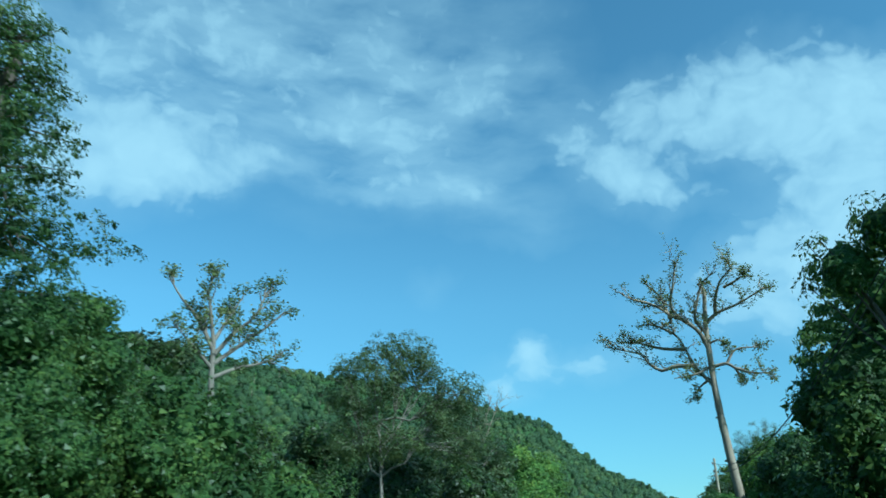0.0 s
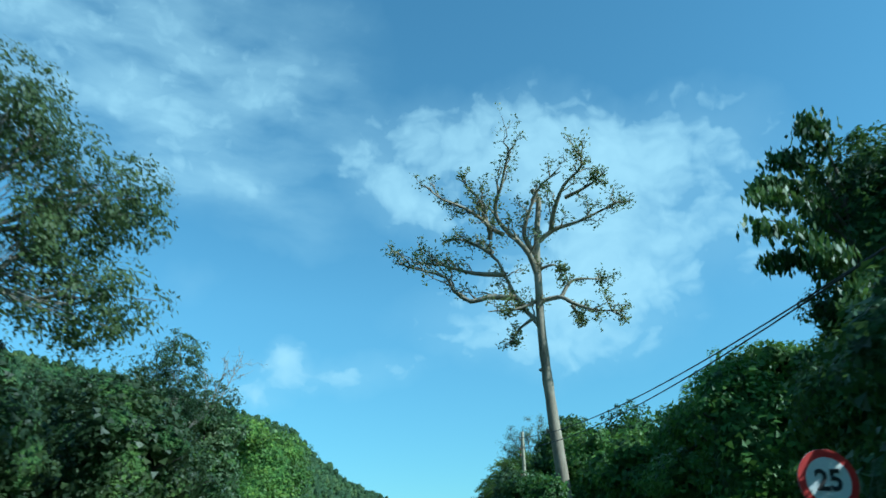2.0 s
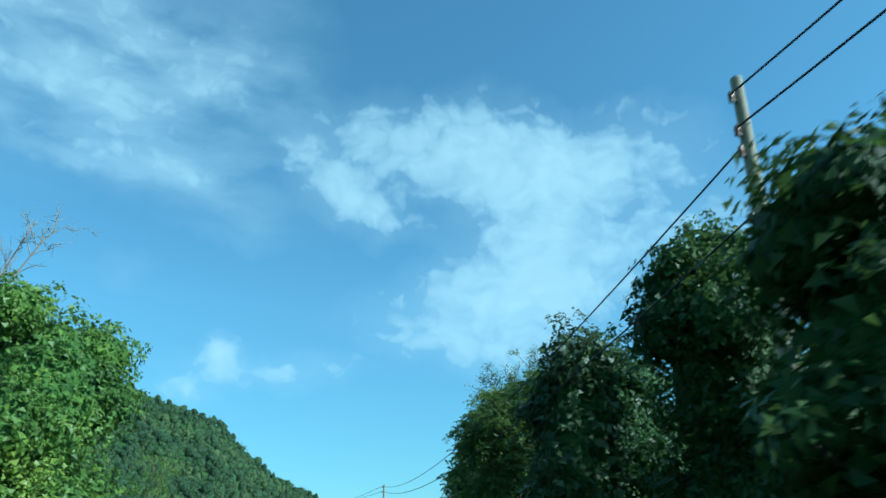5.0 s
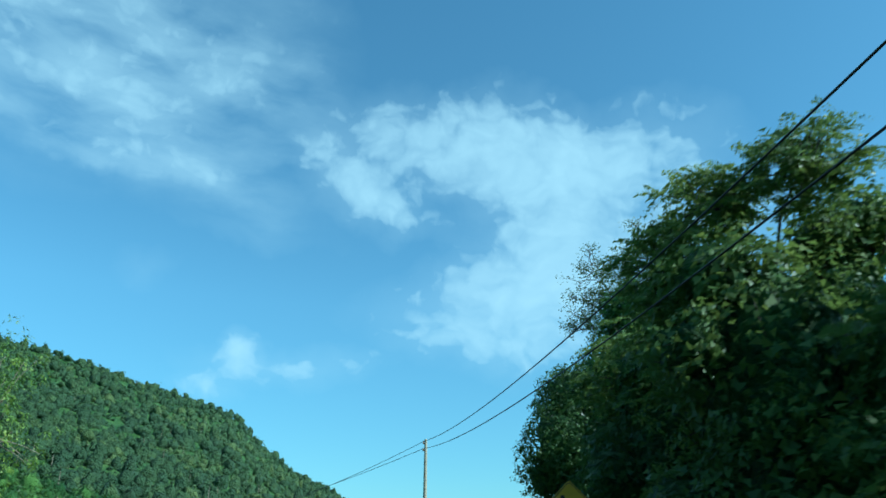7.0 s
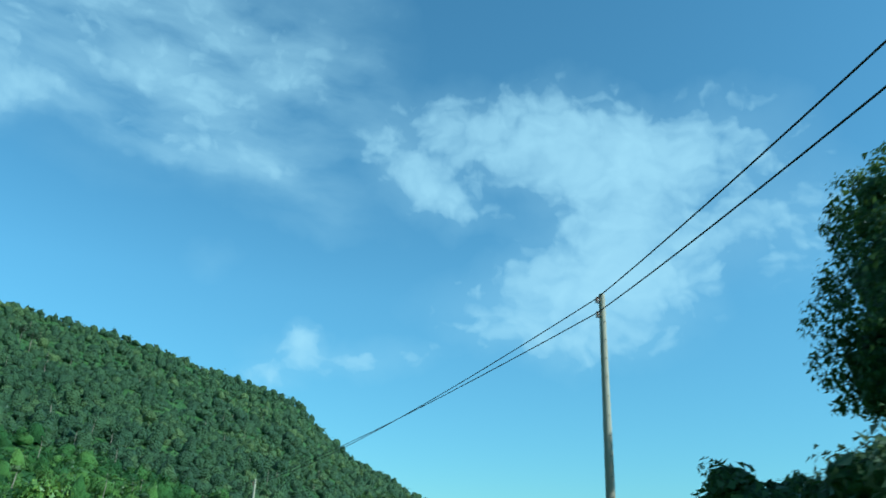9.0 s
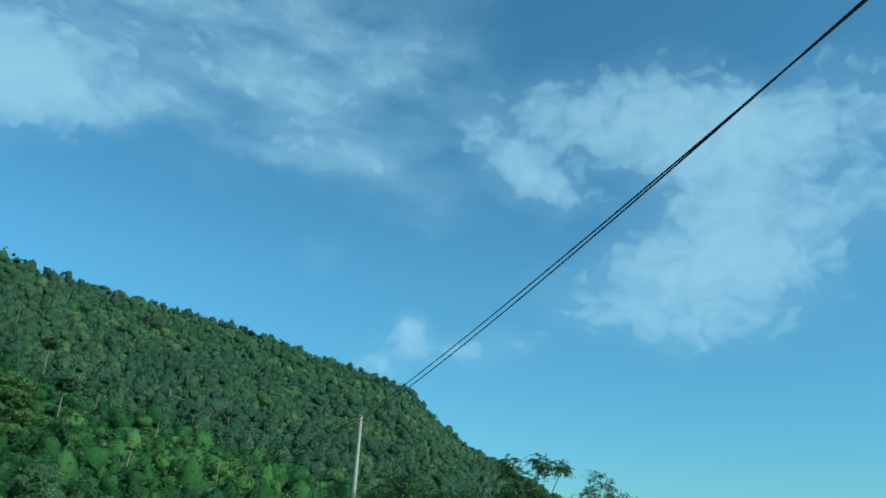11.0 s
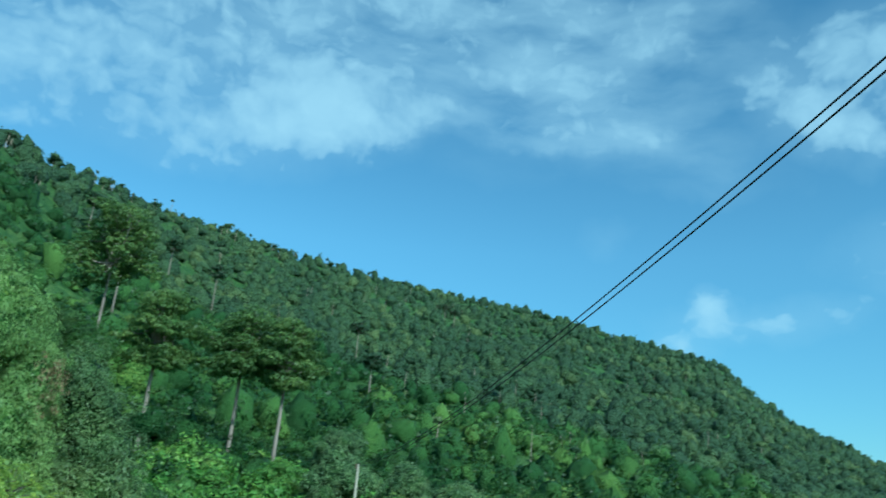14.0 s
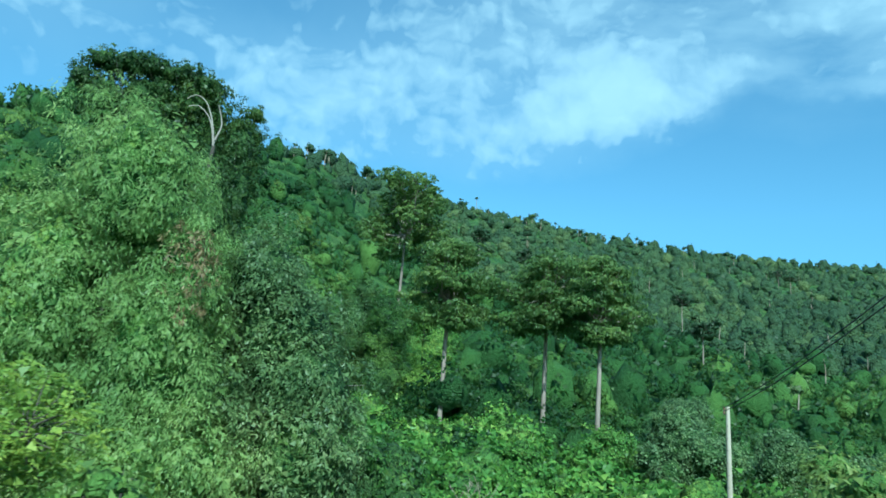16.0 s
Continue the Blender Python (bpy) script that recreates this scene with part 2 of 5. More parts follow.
IRON = rough_material("dark_iron", (0.05, 0.045, 0.04), (0.11, 0.1, 0.09), 4.0, 0.7, 0.1, metal=0.3)
ASPHALT = rough_material("asphalt", (0.04, 0.04, 0.042), (0.075, 0.074, 0.07), 0.5, 0.9, 0.3)
PAINT_WHITE = rough_material("paint_white", (0.62, 0.62, 0.58), (0.82, 0.82, 0.78), 3.0, 0.6, 0.1, stain=(0.5, 0.47, 0.4))
PAINT_RED = rough_material("paint_red", (0.42, 0.02, 0.02), (0.6, 0.04, 0.03), 3.0, 0.45, 0.05)
PAINT_YELLOW = rough_material("paint_yellow", (0.62, 0.34, 0.015), (0.78, 0.44, 0.02), 3.0, 0.45, 0.05)
PAINT_BLACK = rough_material("paint_black", (0.012, 0.012, 0.014), (0.03, 0.03, 0.03), 3.0, 0.5, 0.0)
STEEL = rough_material("galvanised_steel", (0.35, 0.36, 0.37), (0.55, 0.56, 0.57), 5.0, 0.5, 0.05, metal=0.7)
CABLE = rough_material("cable", (0.015, 0.015, 0.016), (0.03, 0.03, 0.03), 3.0, 0.6, 0.0)
PORCELAIN = rough_material("porcelain", (0.25, 0.13, 0.08), (0.35, 0.2, 0.12), 3.0, 0.25, 0.0)


def foliage_material(name, dark, light, glow, cell, patchy=0.35, crowns=False):
    """Massed leaves seen as one surface: small cells turned this way and that, patchy over metres."""
    m, t, p = shader(name)
    place = node(t, "ShaderNodeNewGeometry").outputs["Position"]
    wob = node(t, "ShaderNodeTexNoise", {"Vector": place, "Scale": cell * 0.7, "Detail": 3.0}).outputs["Color"]
    wob = node(t, "ShaderNodeVectorMath", {0: wob, 1: (0.9 / cell, 0.9 / cell, 0.9 / cell)}, operation="MULTIPLY").outputs[0]
    at_leaf = node(t, "ShaderNodeVectorMath", {0: place, 1: wob}, operation="ADD").outputs[0]
    vor = node(t, "ShaderNodeTexVoronoi", {"Vector": at_leaf, "Scale": cell})
    rnd = node(t, "ShaderNodeSeparateXYZ", {0: vor.outputs["Color"]}).outputs[0]
    patch = node(t, "ShaderNodeTexNoise", {"Vector": place, "Scale": patchy, "Detail": 4.0}).outputs["Fac"]
    wide = node(t, "ShaderNodeTexNoise", {"Vector": place, "Scale": patchy * 0.22, "Detail": 2.0}).outputs["Fac"]
    fac = calc(t, "MULTIPLY_ADD", patch, 1.9, calc(t, "MULTIPLY_ADD", wide, 1.4, -1.5))
    if crowns:
        fac = calc(t, "MULTIPLY_ADD", fac, 0.5, calc(t, "MULTIPLY_ADD", crown_tone(t)[0], 1.25, -0.42))
    fac = calc(t, "ADD", fac, calc(t, "MULTIPLY_ADD", rnd, 0.2 if crowns else 0.7, 0.08 if crowns else 0.0), clamp=True)
    t.links.new(ramp(t, fac, [(0.0, dark), (0.6, light), (1.0, glow)]), p.inputs["Base Color"])
    p.inputs["Roughness"].default_value, p.inputs["Specular IOR Level"].default_value = 0.6, 0.2
    clump = node(t, "ShaderNodeTexNoise", {"Vector": place, "Scale": cell * 0.3, "Detail": 5.0, "Roughness": 0.7}).outputs["Fac"]
    high = calc(t, "SUBTRACT", calc(t, "MULTIPLY", clump, 3.0), vor.outputs["Distance"])
    bp = node(t, "ShaderNodeBump", {"Strength": 1.0, "Distance": 1.1 / cell, "Height": high})
    t.links.new(bp.outputs[0], p.inputs["Normal"])
    return m


# green crown cores, darker than most leaves to paint in the shade
SHADE_CORE = foliage_material("shade_core", (0.028, 0.06, 0.017), (0.056, 0.11, 0.026), (0.1, 0.165, 0.035), 6.0)
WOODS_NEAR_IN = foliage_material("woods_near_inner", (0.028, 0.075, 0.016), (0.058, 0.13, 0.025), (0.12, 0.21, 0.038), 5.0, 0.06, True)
# darker copies of the leaf tones, painting shade into the canopy's gaps
WOODS_SLOPE_SHADE = foliage_material("woods_slope_shade", (0.045, 0.1, 0.024), (0.09, 0.17, 0.036), (0.17, 0.26, 0.052), 5.0, 0.06, True)
# greyed for haze like the far leaves
WOODS_HAZED_SHADE = foliage_material("woods_hazed_shade", (0.0454, 0.0842, 0.0367), (0.0691, 0.117, 0.0432), (0.119, 0.167, 0.054), 0.9, 0.02, True)
GROUND_COVER = foliage_material("ground_cover", (0.03, 0.08, 0.016), (0.06, 0.13, 0.026), (0.12, 0.19, 0.045), 2.0, 0.2)
# toned-down copy of the lime leaves, for shade behind the outer ones
LIME_SHADE_CORE = foliage_material("lime_shade_core", (0.052, 0.115, 0.0249), (0.11, 0.205, 0.0362), (0.21, 0.3, 0.0508), 4.0)


# ---- mesh helpers ----
def mesh_of(name, verts, faces, material, smooth=False, second=None, split=0):
    """A mesh from arrays of vertices and of equally sized faces."""
    verts, faces = np.asarray(verts, np.float32), np.asarray(faces, np.int32)
    me = bpy.data.meshes.new(name)
    k = faces.shape[1]
    me.vertices.add(len(verts))
    me.vertices.foreach_set("co", verts.ravel())
    me.loops.add(faces.size)
    me.loops.foreach_set("vertex_index", faces.ravel())
    me.polygons.add(len(faces))
    me.polygons.foreach_set("loop_start", np.arange(0, faces.size, k, dtype=np.int32))
    if smooth:
        me.polygons.foreach_set("use_smooth", np.ones(len(faces), bool))
    me.materials.append(material)
    if second:
        me.materials.append(second)
        me.polygons.foreach_set("material_index", (np.arange(len(faces)) >= split).astype(np.int32))
    me.update(calc_edges=True)
    return me


def part(name, data, material, parent, label=""):
    """Links a bmesh or mesh as one mesh object under a thing or a part."""
    if isinstance(data, bmesh.types.BMesh):
        me = bpy.data.meshes.new(name)
        data.to_mesh(me)
        data.free()
        me.materials.append(material)
        data = me
    ob = new(name, data)
    ob.parent = parent
    return tagged(ob, label)


def thing(name, at, label, category, group="", kind=""):
    ob = new(name)
    ob.location = at
    return tagged(ob, label, category, group, kind)


def tube_arrays(runs, sides=6):
    """Tapered tubes along polylines: runs of (points, radii)."""
    vs, fs, base = [], [], 0
    ang = np.linspace(0, 2 * np.pi, sides, endpoint=False)
    for pts, rad in runs:
        pts, rad = np.asarray(pts, float), np.asarray(rad, float)
        d = np.gradient(pts, axis=0)
        d /= np.linalg.norm(d, axis=1)[:, None] + 1e-9
        ref = np.array([1.0, 0.13, 0.07]) if abs(d[0, 2]) > 0.7 else np.array([0.05, 0.1, 1.0])
        a = np.cross(d, ref)
        a /= np.linalg.norm(a, axis=1)[:, None] + 1e-9
        b = np.cross(d, a)
        ring = pts[:, None] + rad[:, None, None] * (np.cos(ang)[None, :, None] * a[:, None] + np.sin(ang)[None, :, None] * b[:, None])
        vs.append(ring.reshape(-1, 3))
        n = len(pts)
        i = np.arange(n - 1)[:, None] * sides + np.arange(sides)[None]
        j = np.arange(n - 1)[:, None] * sides + (np.arange(sides)[None] + 1) % sides
        fs.append(np.stack([i, j, j + sides, i + sides], -1).reshape(-1, 4) + base)
        base += n * sides
    return np.concatenate(vs), np.concatenate(fs)


def tubes(name, runs, material, sides=6):
    v, f = tube_arrays(runs, sides)
    return mesh_of(name, v, f, material, smooth=True)


def curve_through(a, b, bow=0.0, n=6, rnd=None, wob=0.0):
    """Points from a to b, bowed upwards in the middle, with a little wander."""
    a, b = np.asarray(a, float), np.asarray(b, float)
    s = np.linspace(0, 1, n)[:, None]
    p = a + (b - a) * s
    p[:, 2] += bow * np.sin(np.pi * s[:, 0])
    if wob:
        w = (rnd or rng).normal(0, wob, (n, 3))
        w[0] = w[-1] = 0
        p += w
    return p


def unit(v):
    return v / (np.linalg.norm(v, axis=-1, keepdims=True) + 1e-9)


def leaf_arrays(c, size, rnd, droop=0.0, slim=0.5, axis=None, face=None, loose=0.5, tri=False):
    """One kite-shaped folded leaf (tri: a three-cornered one) round each point; axis: the way it points, face: the way its upper side turns."""
    n = len(c)
    a = rnd.normal(size=(n, 3)) if axis is None else axis + rnd.normal(0, 0.35, (n, 3))
    a[:, 2] = a[:, 2] * (0.6 if axis is None else 1) - droop
    h = rnd.normal(size=(n, 3)) * [1, 1, 0.5] if face is None else unit(face) + rnd.normal(0, loose, (n, 3))
    if face is None:
        b = unit(np.cross(unit(a), h))
        nn = np.cross(unit(a), b)
        a = unit(a)
    else:
        nn = unit(h)
        a = unit(a - nn * np.sum(a * nn, 1)[:, None])
        b = np.cross(nn, a)
    L = (size * rnd.uniform(0.65, 1.3, n))[:, None]
    W = L * slim * 0.5
    if tri:
        v = np.stack([c - a * L * 0.55 - b * W * 0.5, c + b * W * 1.35 - nn * L * 0.06, c + a * L * 0.55 - b * W * 0.6 - nn * L * 0.06], 1)
        return v.reshape(-1, 3), np.arange(3 * n).reshape(-1, 3)[:, ::-1 if face is not None else 1]
    v = np.stack([c - a * L * 0.5, c + b * W - nn * L * 0.08, c + a * L * 0.5 - nn * L * 0.1, c - b * W - nn * L * 0.08], 1)
    return v.reshape(-1, 3), np.arange(4 * n).reshape(-1, 4)[:, ::-1 if face is not None else 1]


def lobe_points(lobe, n, rnd, lo=0.45, lump=0.35):
    """Points in the outer part of an uneven ellipsoid."""
    d = rnd.normal(size=(n, 3))
    d /= np.linalg.norm(d, axis=1)[:, None]
    ph = rnd.uniform(0, 6.28, 6)
    k = 1 + lump * (np.sin(3.1 * d[:, 0] + ph[0]) * np.sin(2.7 * d[:, 1] + ph[1]) + 0.6 * np.sin(5.3 * d[:, 2] + ph[2]) * np.sin(4.1 * d[:, 0] + ph[3])
                    + 0.4 * np.sin(8 * d[:, 1] + ph[4]) * np.sin(7 * d[:, 2] + ph[5]))
    r = (lo + (1 - lo) * rnd.uniform(0, 1, n) ** 0.6) * k
    return np.array(lobe[:3]) + d * r[:, None] * np.array(lobe[3:6])


def outside(p, lobes, own, scale):
    """Which points lie in none of the other lobes."""
    ok = np.ones(len(p), bool)
    for k, l in enumerate(lobes):
        q = np.sum(((p - np.array(l[:3])) / (np.array(l[3:6]) * scale)) ** 2, 1) < 1
        ok &= ~(q & (own != k))
    return ok


def crown_arrays(lobes, clumps, per, spread, size, rnd, droop=0.0, slim=0.5, lo=0.45, flat=1.0, lump=0.35):
    """Leaves in rounded puffs over lobes by their size, shingled outwards and upwards; also gives the puffs' middles."""
    wgt = np.array([l[3] * l[4] + l[4] * l[5] + l[3] * l[5] for l in lobes])
    num = np.maximum(2, (clumps * 1.6 * wgt / wgt.sum()).astype(int))
    mids = [lobe_points(l, k, rnd, lo, lump) for l, k in zip(lobes, num)]
    mids = [m[ok] if (ok := outside(m, lobes, np.full(len(m), k), 0.66)).any() else m[:1] for k, m in enumerate(mids)]
    out = [unit((m - np.array(l[:3])) / np.array(l[3:6])) for l, m in zip(lobes, mids)]
    c, away = np.repeat(np.concatenate(mids), per, 0), np.repeat(np.concatenate(out), per, 0)
    big = np.repeat(rnd.uniform(0.5, 1.4, len(c) // per), per)
    d = unit(rnd.normal(size=(len(c), 3)) + away * 0.75 + [0, 0, 0.45])
    o = d * (spread * 1.5 * (0.55 + 0.55 * rnd.uniform(0, 1, len(c)) ** 1.6) * big)[:, None]
    o[:, 2] *= flat * 0.8
    o[:, 2] -= droop * np.abs(o[:, 0]) + 0.25 * np.hypot(o[:, 0], o[:, 1])
    axis = d + [0, 0, -0.7 - droop]
    v, f = leaf_arrays(c + o, size, rnd, 0.0, slim, axis, d + away * 0.3 + [0, 0, 0.35], 0.38, tri=True)
    return v, f, mids


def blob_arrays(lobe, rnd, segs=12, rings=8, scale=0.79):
    """A closed uneven ellipsoid that shuts a dense crown's inside, coloured as its shade."""
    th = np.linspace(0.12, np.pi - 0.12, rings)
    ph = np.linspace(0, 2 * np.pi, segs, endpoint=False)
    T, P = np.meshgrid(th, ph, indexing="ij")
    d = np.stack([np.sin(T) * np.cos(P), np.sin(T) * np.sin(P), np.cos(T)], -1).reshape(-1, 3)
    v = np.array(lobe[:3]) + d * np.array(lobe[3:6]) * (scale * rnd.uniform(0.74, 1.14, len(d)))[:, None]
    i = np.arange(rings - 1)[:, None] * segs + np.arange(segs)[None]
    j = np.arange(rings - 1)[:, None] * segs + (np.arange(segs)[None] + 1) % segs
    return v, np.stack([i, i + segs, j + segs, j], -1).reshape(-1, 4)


def core_arrays(lobes, n, size, rnd):
    """Inner leaves and closed middles of a dense crown."""
    wgt = np.array([l[3] * l[4] + l[4] * l[5] + l[3] * l[5] for l in lobes])
    num = np.maximum(4, (n * 1.6 * wgt / wgt.sum()).astype(int))
    pts, face = [], []
    for own, (l, k) in enumerate(zip(lobes, num)):
        d = unit(rnd.normal(size=(k, 3)))
        p = np.array(l[:3]) + d * rnd.uniform(0.72, 1.02, k)[:, None] * np.array(l[3:6])
        ok = outside(p, lobes, np.full(k, own), 0.75)
        pts.append(p[ok])
        face.append(d[ok])
    return leaf_arrays(np.concatenate(pts), size, rnd, 0, 0.7, None, np.concatenate(face) + [0, 0, 0.3], 0.5, tri=True)


def join_arrays(*sets):
    vs, fs, b = [], [], 0
    for v, f in sets:
        vs.append(v)
        fs.append(f + b)
        b += len(v)
    return np.concatenate(vs), np.concatenate(fs)


# ---- ground ----
ROAD = [(-2.0, -80, -0.8), (-2.0, -20, -0.2), (-1.75, 0, 0), (-1.2, 9.5, 0.13), (0.87, 19, 0.3), (3.4, 28.2, 0.53), (6.5, 37.8, 0.84), (9.9, 47.6, 1.04),
        (13.1, 58, 1.24), (16.1, 68.9, 1.43), (19, 80.2, 1.62), (21.7, 91.2, 1.79), (23.4, 102, 1.76), (24.1, 112.8, 1.63), (23.9, 123.6, 1.41),
        (22.7, 134.5, 1.12), (20.3, 145, 0.82), (17, 154.7, 0.49), (12.8, 163.7, 0), (6.6, 176.5, -0.7), (2.7, 186, -1.05),
        (1.6, 193, -1.25), (2.3, 199.5, -1.4), (4.7, 206, -1.5), (9.7, 215, -1.65), (18, 226, -1.8), (30, 238, -1.9), (46, 250, -2), (64, 262, -2)]


def spline(rows, step=1.0):
    p = np.array(rows, float)
    q = np.vstack([2 * p[0] - p[1], p, 2 * p[-1] - p[-2]])
    out = []
    for i in range(1, len(q) - 2):
        n = max(2, int(np.linalg.norm(q[i + 1] - q[i]) / step))
        for a in np.linspace(0, 1, n, endpoint=False):
            c = np.array([-.5 * a + a * a - .5 * a ** 3, 1 - 2.5 * a * a + 1.5 * a ** 3, .5 * a + 2 * a * a - 1.5 * a ** 3, -.5 * a * a + .5 * a ** 3])
            out.append(c @ q[i - 1:i + 3])
    return np.array(out + [p[-1]])


LINE = spline(ROAD)
HUB = (20.0, 130.0)
# hill seen from the hub: azimuth, where it starts, where its ridge lies, height angle of the ridge
HILL_AZ = [-180, -150, -120, -90, -75, -65, -55, -45, -35, -25, -15, -5, 3, 7, 9.5, 12, 16, 20, 26, 40, 180]
HILL_FOOT = [160, 110, 75, 70, 72, 75, 82, 90, 98, 104, 112, 130, 160, 190, 210, 230, 260, 300, 340, 400, 400]
HILL_RIDGE = [420, 320, 260, 240, 235, 240, 270, 360, 540, 780, 980, 1130, 1230, 1280, 1310, 1340, 1380, 1420, 1460, 1500, 1500]
HILL_EL = [8, 13, 16.5, 18, 18.6, 19.5, 20.9, 20.4, 18.6, 17.0, 15.6, 14.3, 12.2, 11.2, 8.8, 7.1, 5.1, 3.2, 1.4, 0.3, 0.3]


def ground_z(x, y):
    x, y = np.atleast_1d(np.asarray(x, float)), np.atleast_1d(np.asarray(y, float))
    best, zr = np.full(x.shape, 1e9), np.zeros(x.shape)
    for p in LINE[::2]:
        d = (x - p[0]) ** 2 + (y - p[1]) ** 2
        near = d < best
        best[near], zr[near] = d[near], p[2]
    d = np.sqrt(best)
    k = np.clip((d - 12) / 60, 0, 1)
    z = zr * (1 - k) + 0.2 * k - 0.06 - 0.25 * np.clip((d - 3.4) / 1.5, 0, 1) * np.clip((9 - d) / 4, 0, 1)
    dx, dy = x - HUB[0], y - HUB[1]
    r, az = np.hypot(dx, dy), np.degrees(np.arctan2(dx, dy))
    foot, ridge, el = (np.interp(az, HILL_AZ, v) for v in (HILL_FOOT, HILL_RIDGE, HILL_EL))
    top = ridge * np.tan(np.radians(el)) + 2.0
    u = (r - foot) / (ridge - foot)
    up = np.clip(u, 0, 1) ** 1.25 * (1 - 0.5 * np.clip((u - 1) / 1.2, 0, 1))
    wave = 1 + 0.035 * np.sin(x / 37 + 1) * np.sin(y / 43) * np.clip(1 - u, 0, 1)
    hill = top * up * wave + 5.5 * np.exp(-((x + 31) / 19) ** 2 - ((y - 229) / 20) ** 2)
    return z + hill * np.clip((d - 6) / 14, 0, 1)


def gz(x, y):
    return float(ground_z(x, y)[0])


def make_ground():
    ring = np.concatenate([np.arange(0, 120, 4), np.arange(120, 300, 8), np.geomspace(300, 4600, 50)])
    azs = np.radians(np.arange(-180, 180, 1.5))
    R, A = np.meshgrid(ring[1:], azs, indexing="ij")
    X, Y = HUB[0] + R * np.sin(A), HUB[1] + R * np.cos(A)
    Z = ground_z(X.ravel(), Y.ravel())
    v = np.vstack([[HUB[0], HUB[1], gz(*HUB)], np.stack([X.ravel(), Y.ravel(), Z], 1)])
    n, m = len(azs), len(ring) - 1
    i = np.arange(m - 1)[:, None] * n + np.arange(n)[None] + 1
    j = np.arange(m - 1)[:, None] * n + (np.arange(n)[None] + 1) % n + 1
    f = np.stack([i, i + n, j + n, j], -1).reshape(-1, 4)
    fan = np.stack([np.zeros(n // 2, int), 1 + (np.arange(0, n, 2)), 1 + (np.arange(0, n, 2) + 1) % n, 1 + (np.arange(0, n, 2) + 2) % n], 1)
    ob = new("ground", mesh_of("ground", v, np.vstack([f, fan[:, ::-1]]), GROUND_COVER, smooth=True))
    return tagged(ob, "green scrubby ground rising to a wooded hill", "ground", kind="structure")


def strip(name, left, right, lift, material, lo=0, hi=None):
    """A band along the road between two offsets (metres to the right of its middle)."""
    p = LINE[lo:hi]
    d = np.gradient(p, axis=0)
    d[:, 2] = 0
    d /= np.linalg.norm(d, axis=1)[:, None]
    r = np.stack([d[:, 1], -d[:, 0], np.zeros(len(d))], 1)
    a, b = p + r * left, p + r * right
    a[:, 2] += lift
    b[:, 2] += lift
    n = len(p)
    v = np.vstack([a, b, a - [0, 0, 0.3], b - [0, 0, 0.3]]) if lift > 0.015 and right - left > 2 else np.vstack([a, b])
    i = np.arange(n - 1)
    f = [np.stack([i, i + n, i + n + 1, i + 1], 1)]
    if len(v) > 2 * n:
        f += [np.stack([i, i + 1, i + 1 + 2 * n, i + 2 * n], 1), np.stack([i + n, i + 3 * n, i + 1 + 3 * n, i + 1 + n], 1)]
    return mesh_of(name, v, np.vstack(f), material)


make_ground()
road = tagged(new("road", strip("road", -3.5, 3.5, 0.02, ASPHALT)), "grey asphalt two-lane country road with white edge lines", "road", kind="structure")
part("edge_line", strip("edge_line", -3.3, -3.18, 0.026, PAINT_WHITE), PAINT_WHITE, road, "worn white edge line")
part("edge_line", strip("edge_line", 3.18, 3.3, 0.026, PAINT_WHITE), PAINT_WHITE, road, "worn white edge line")


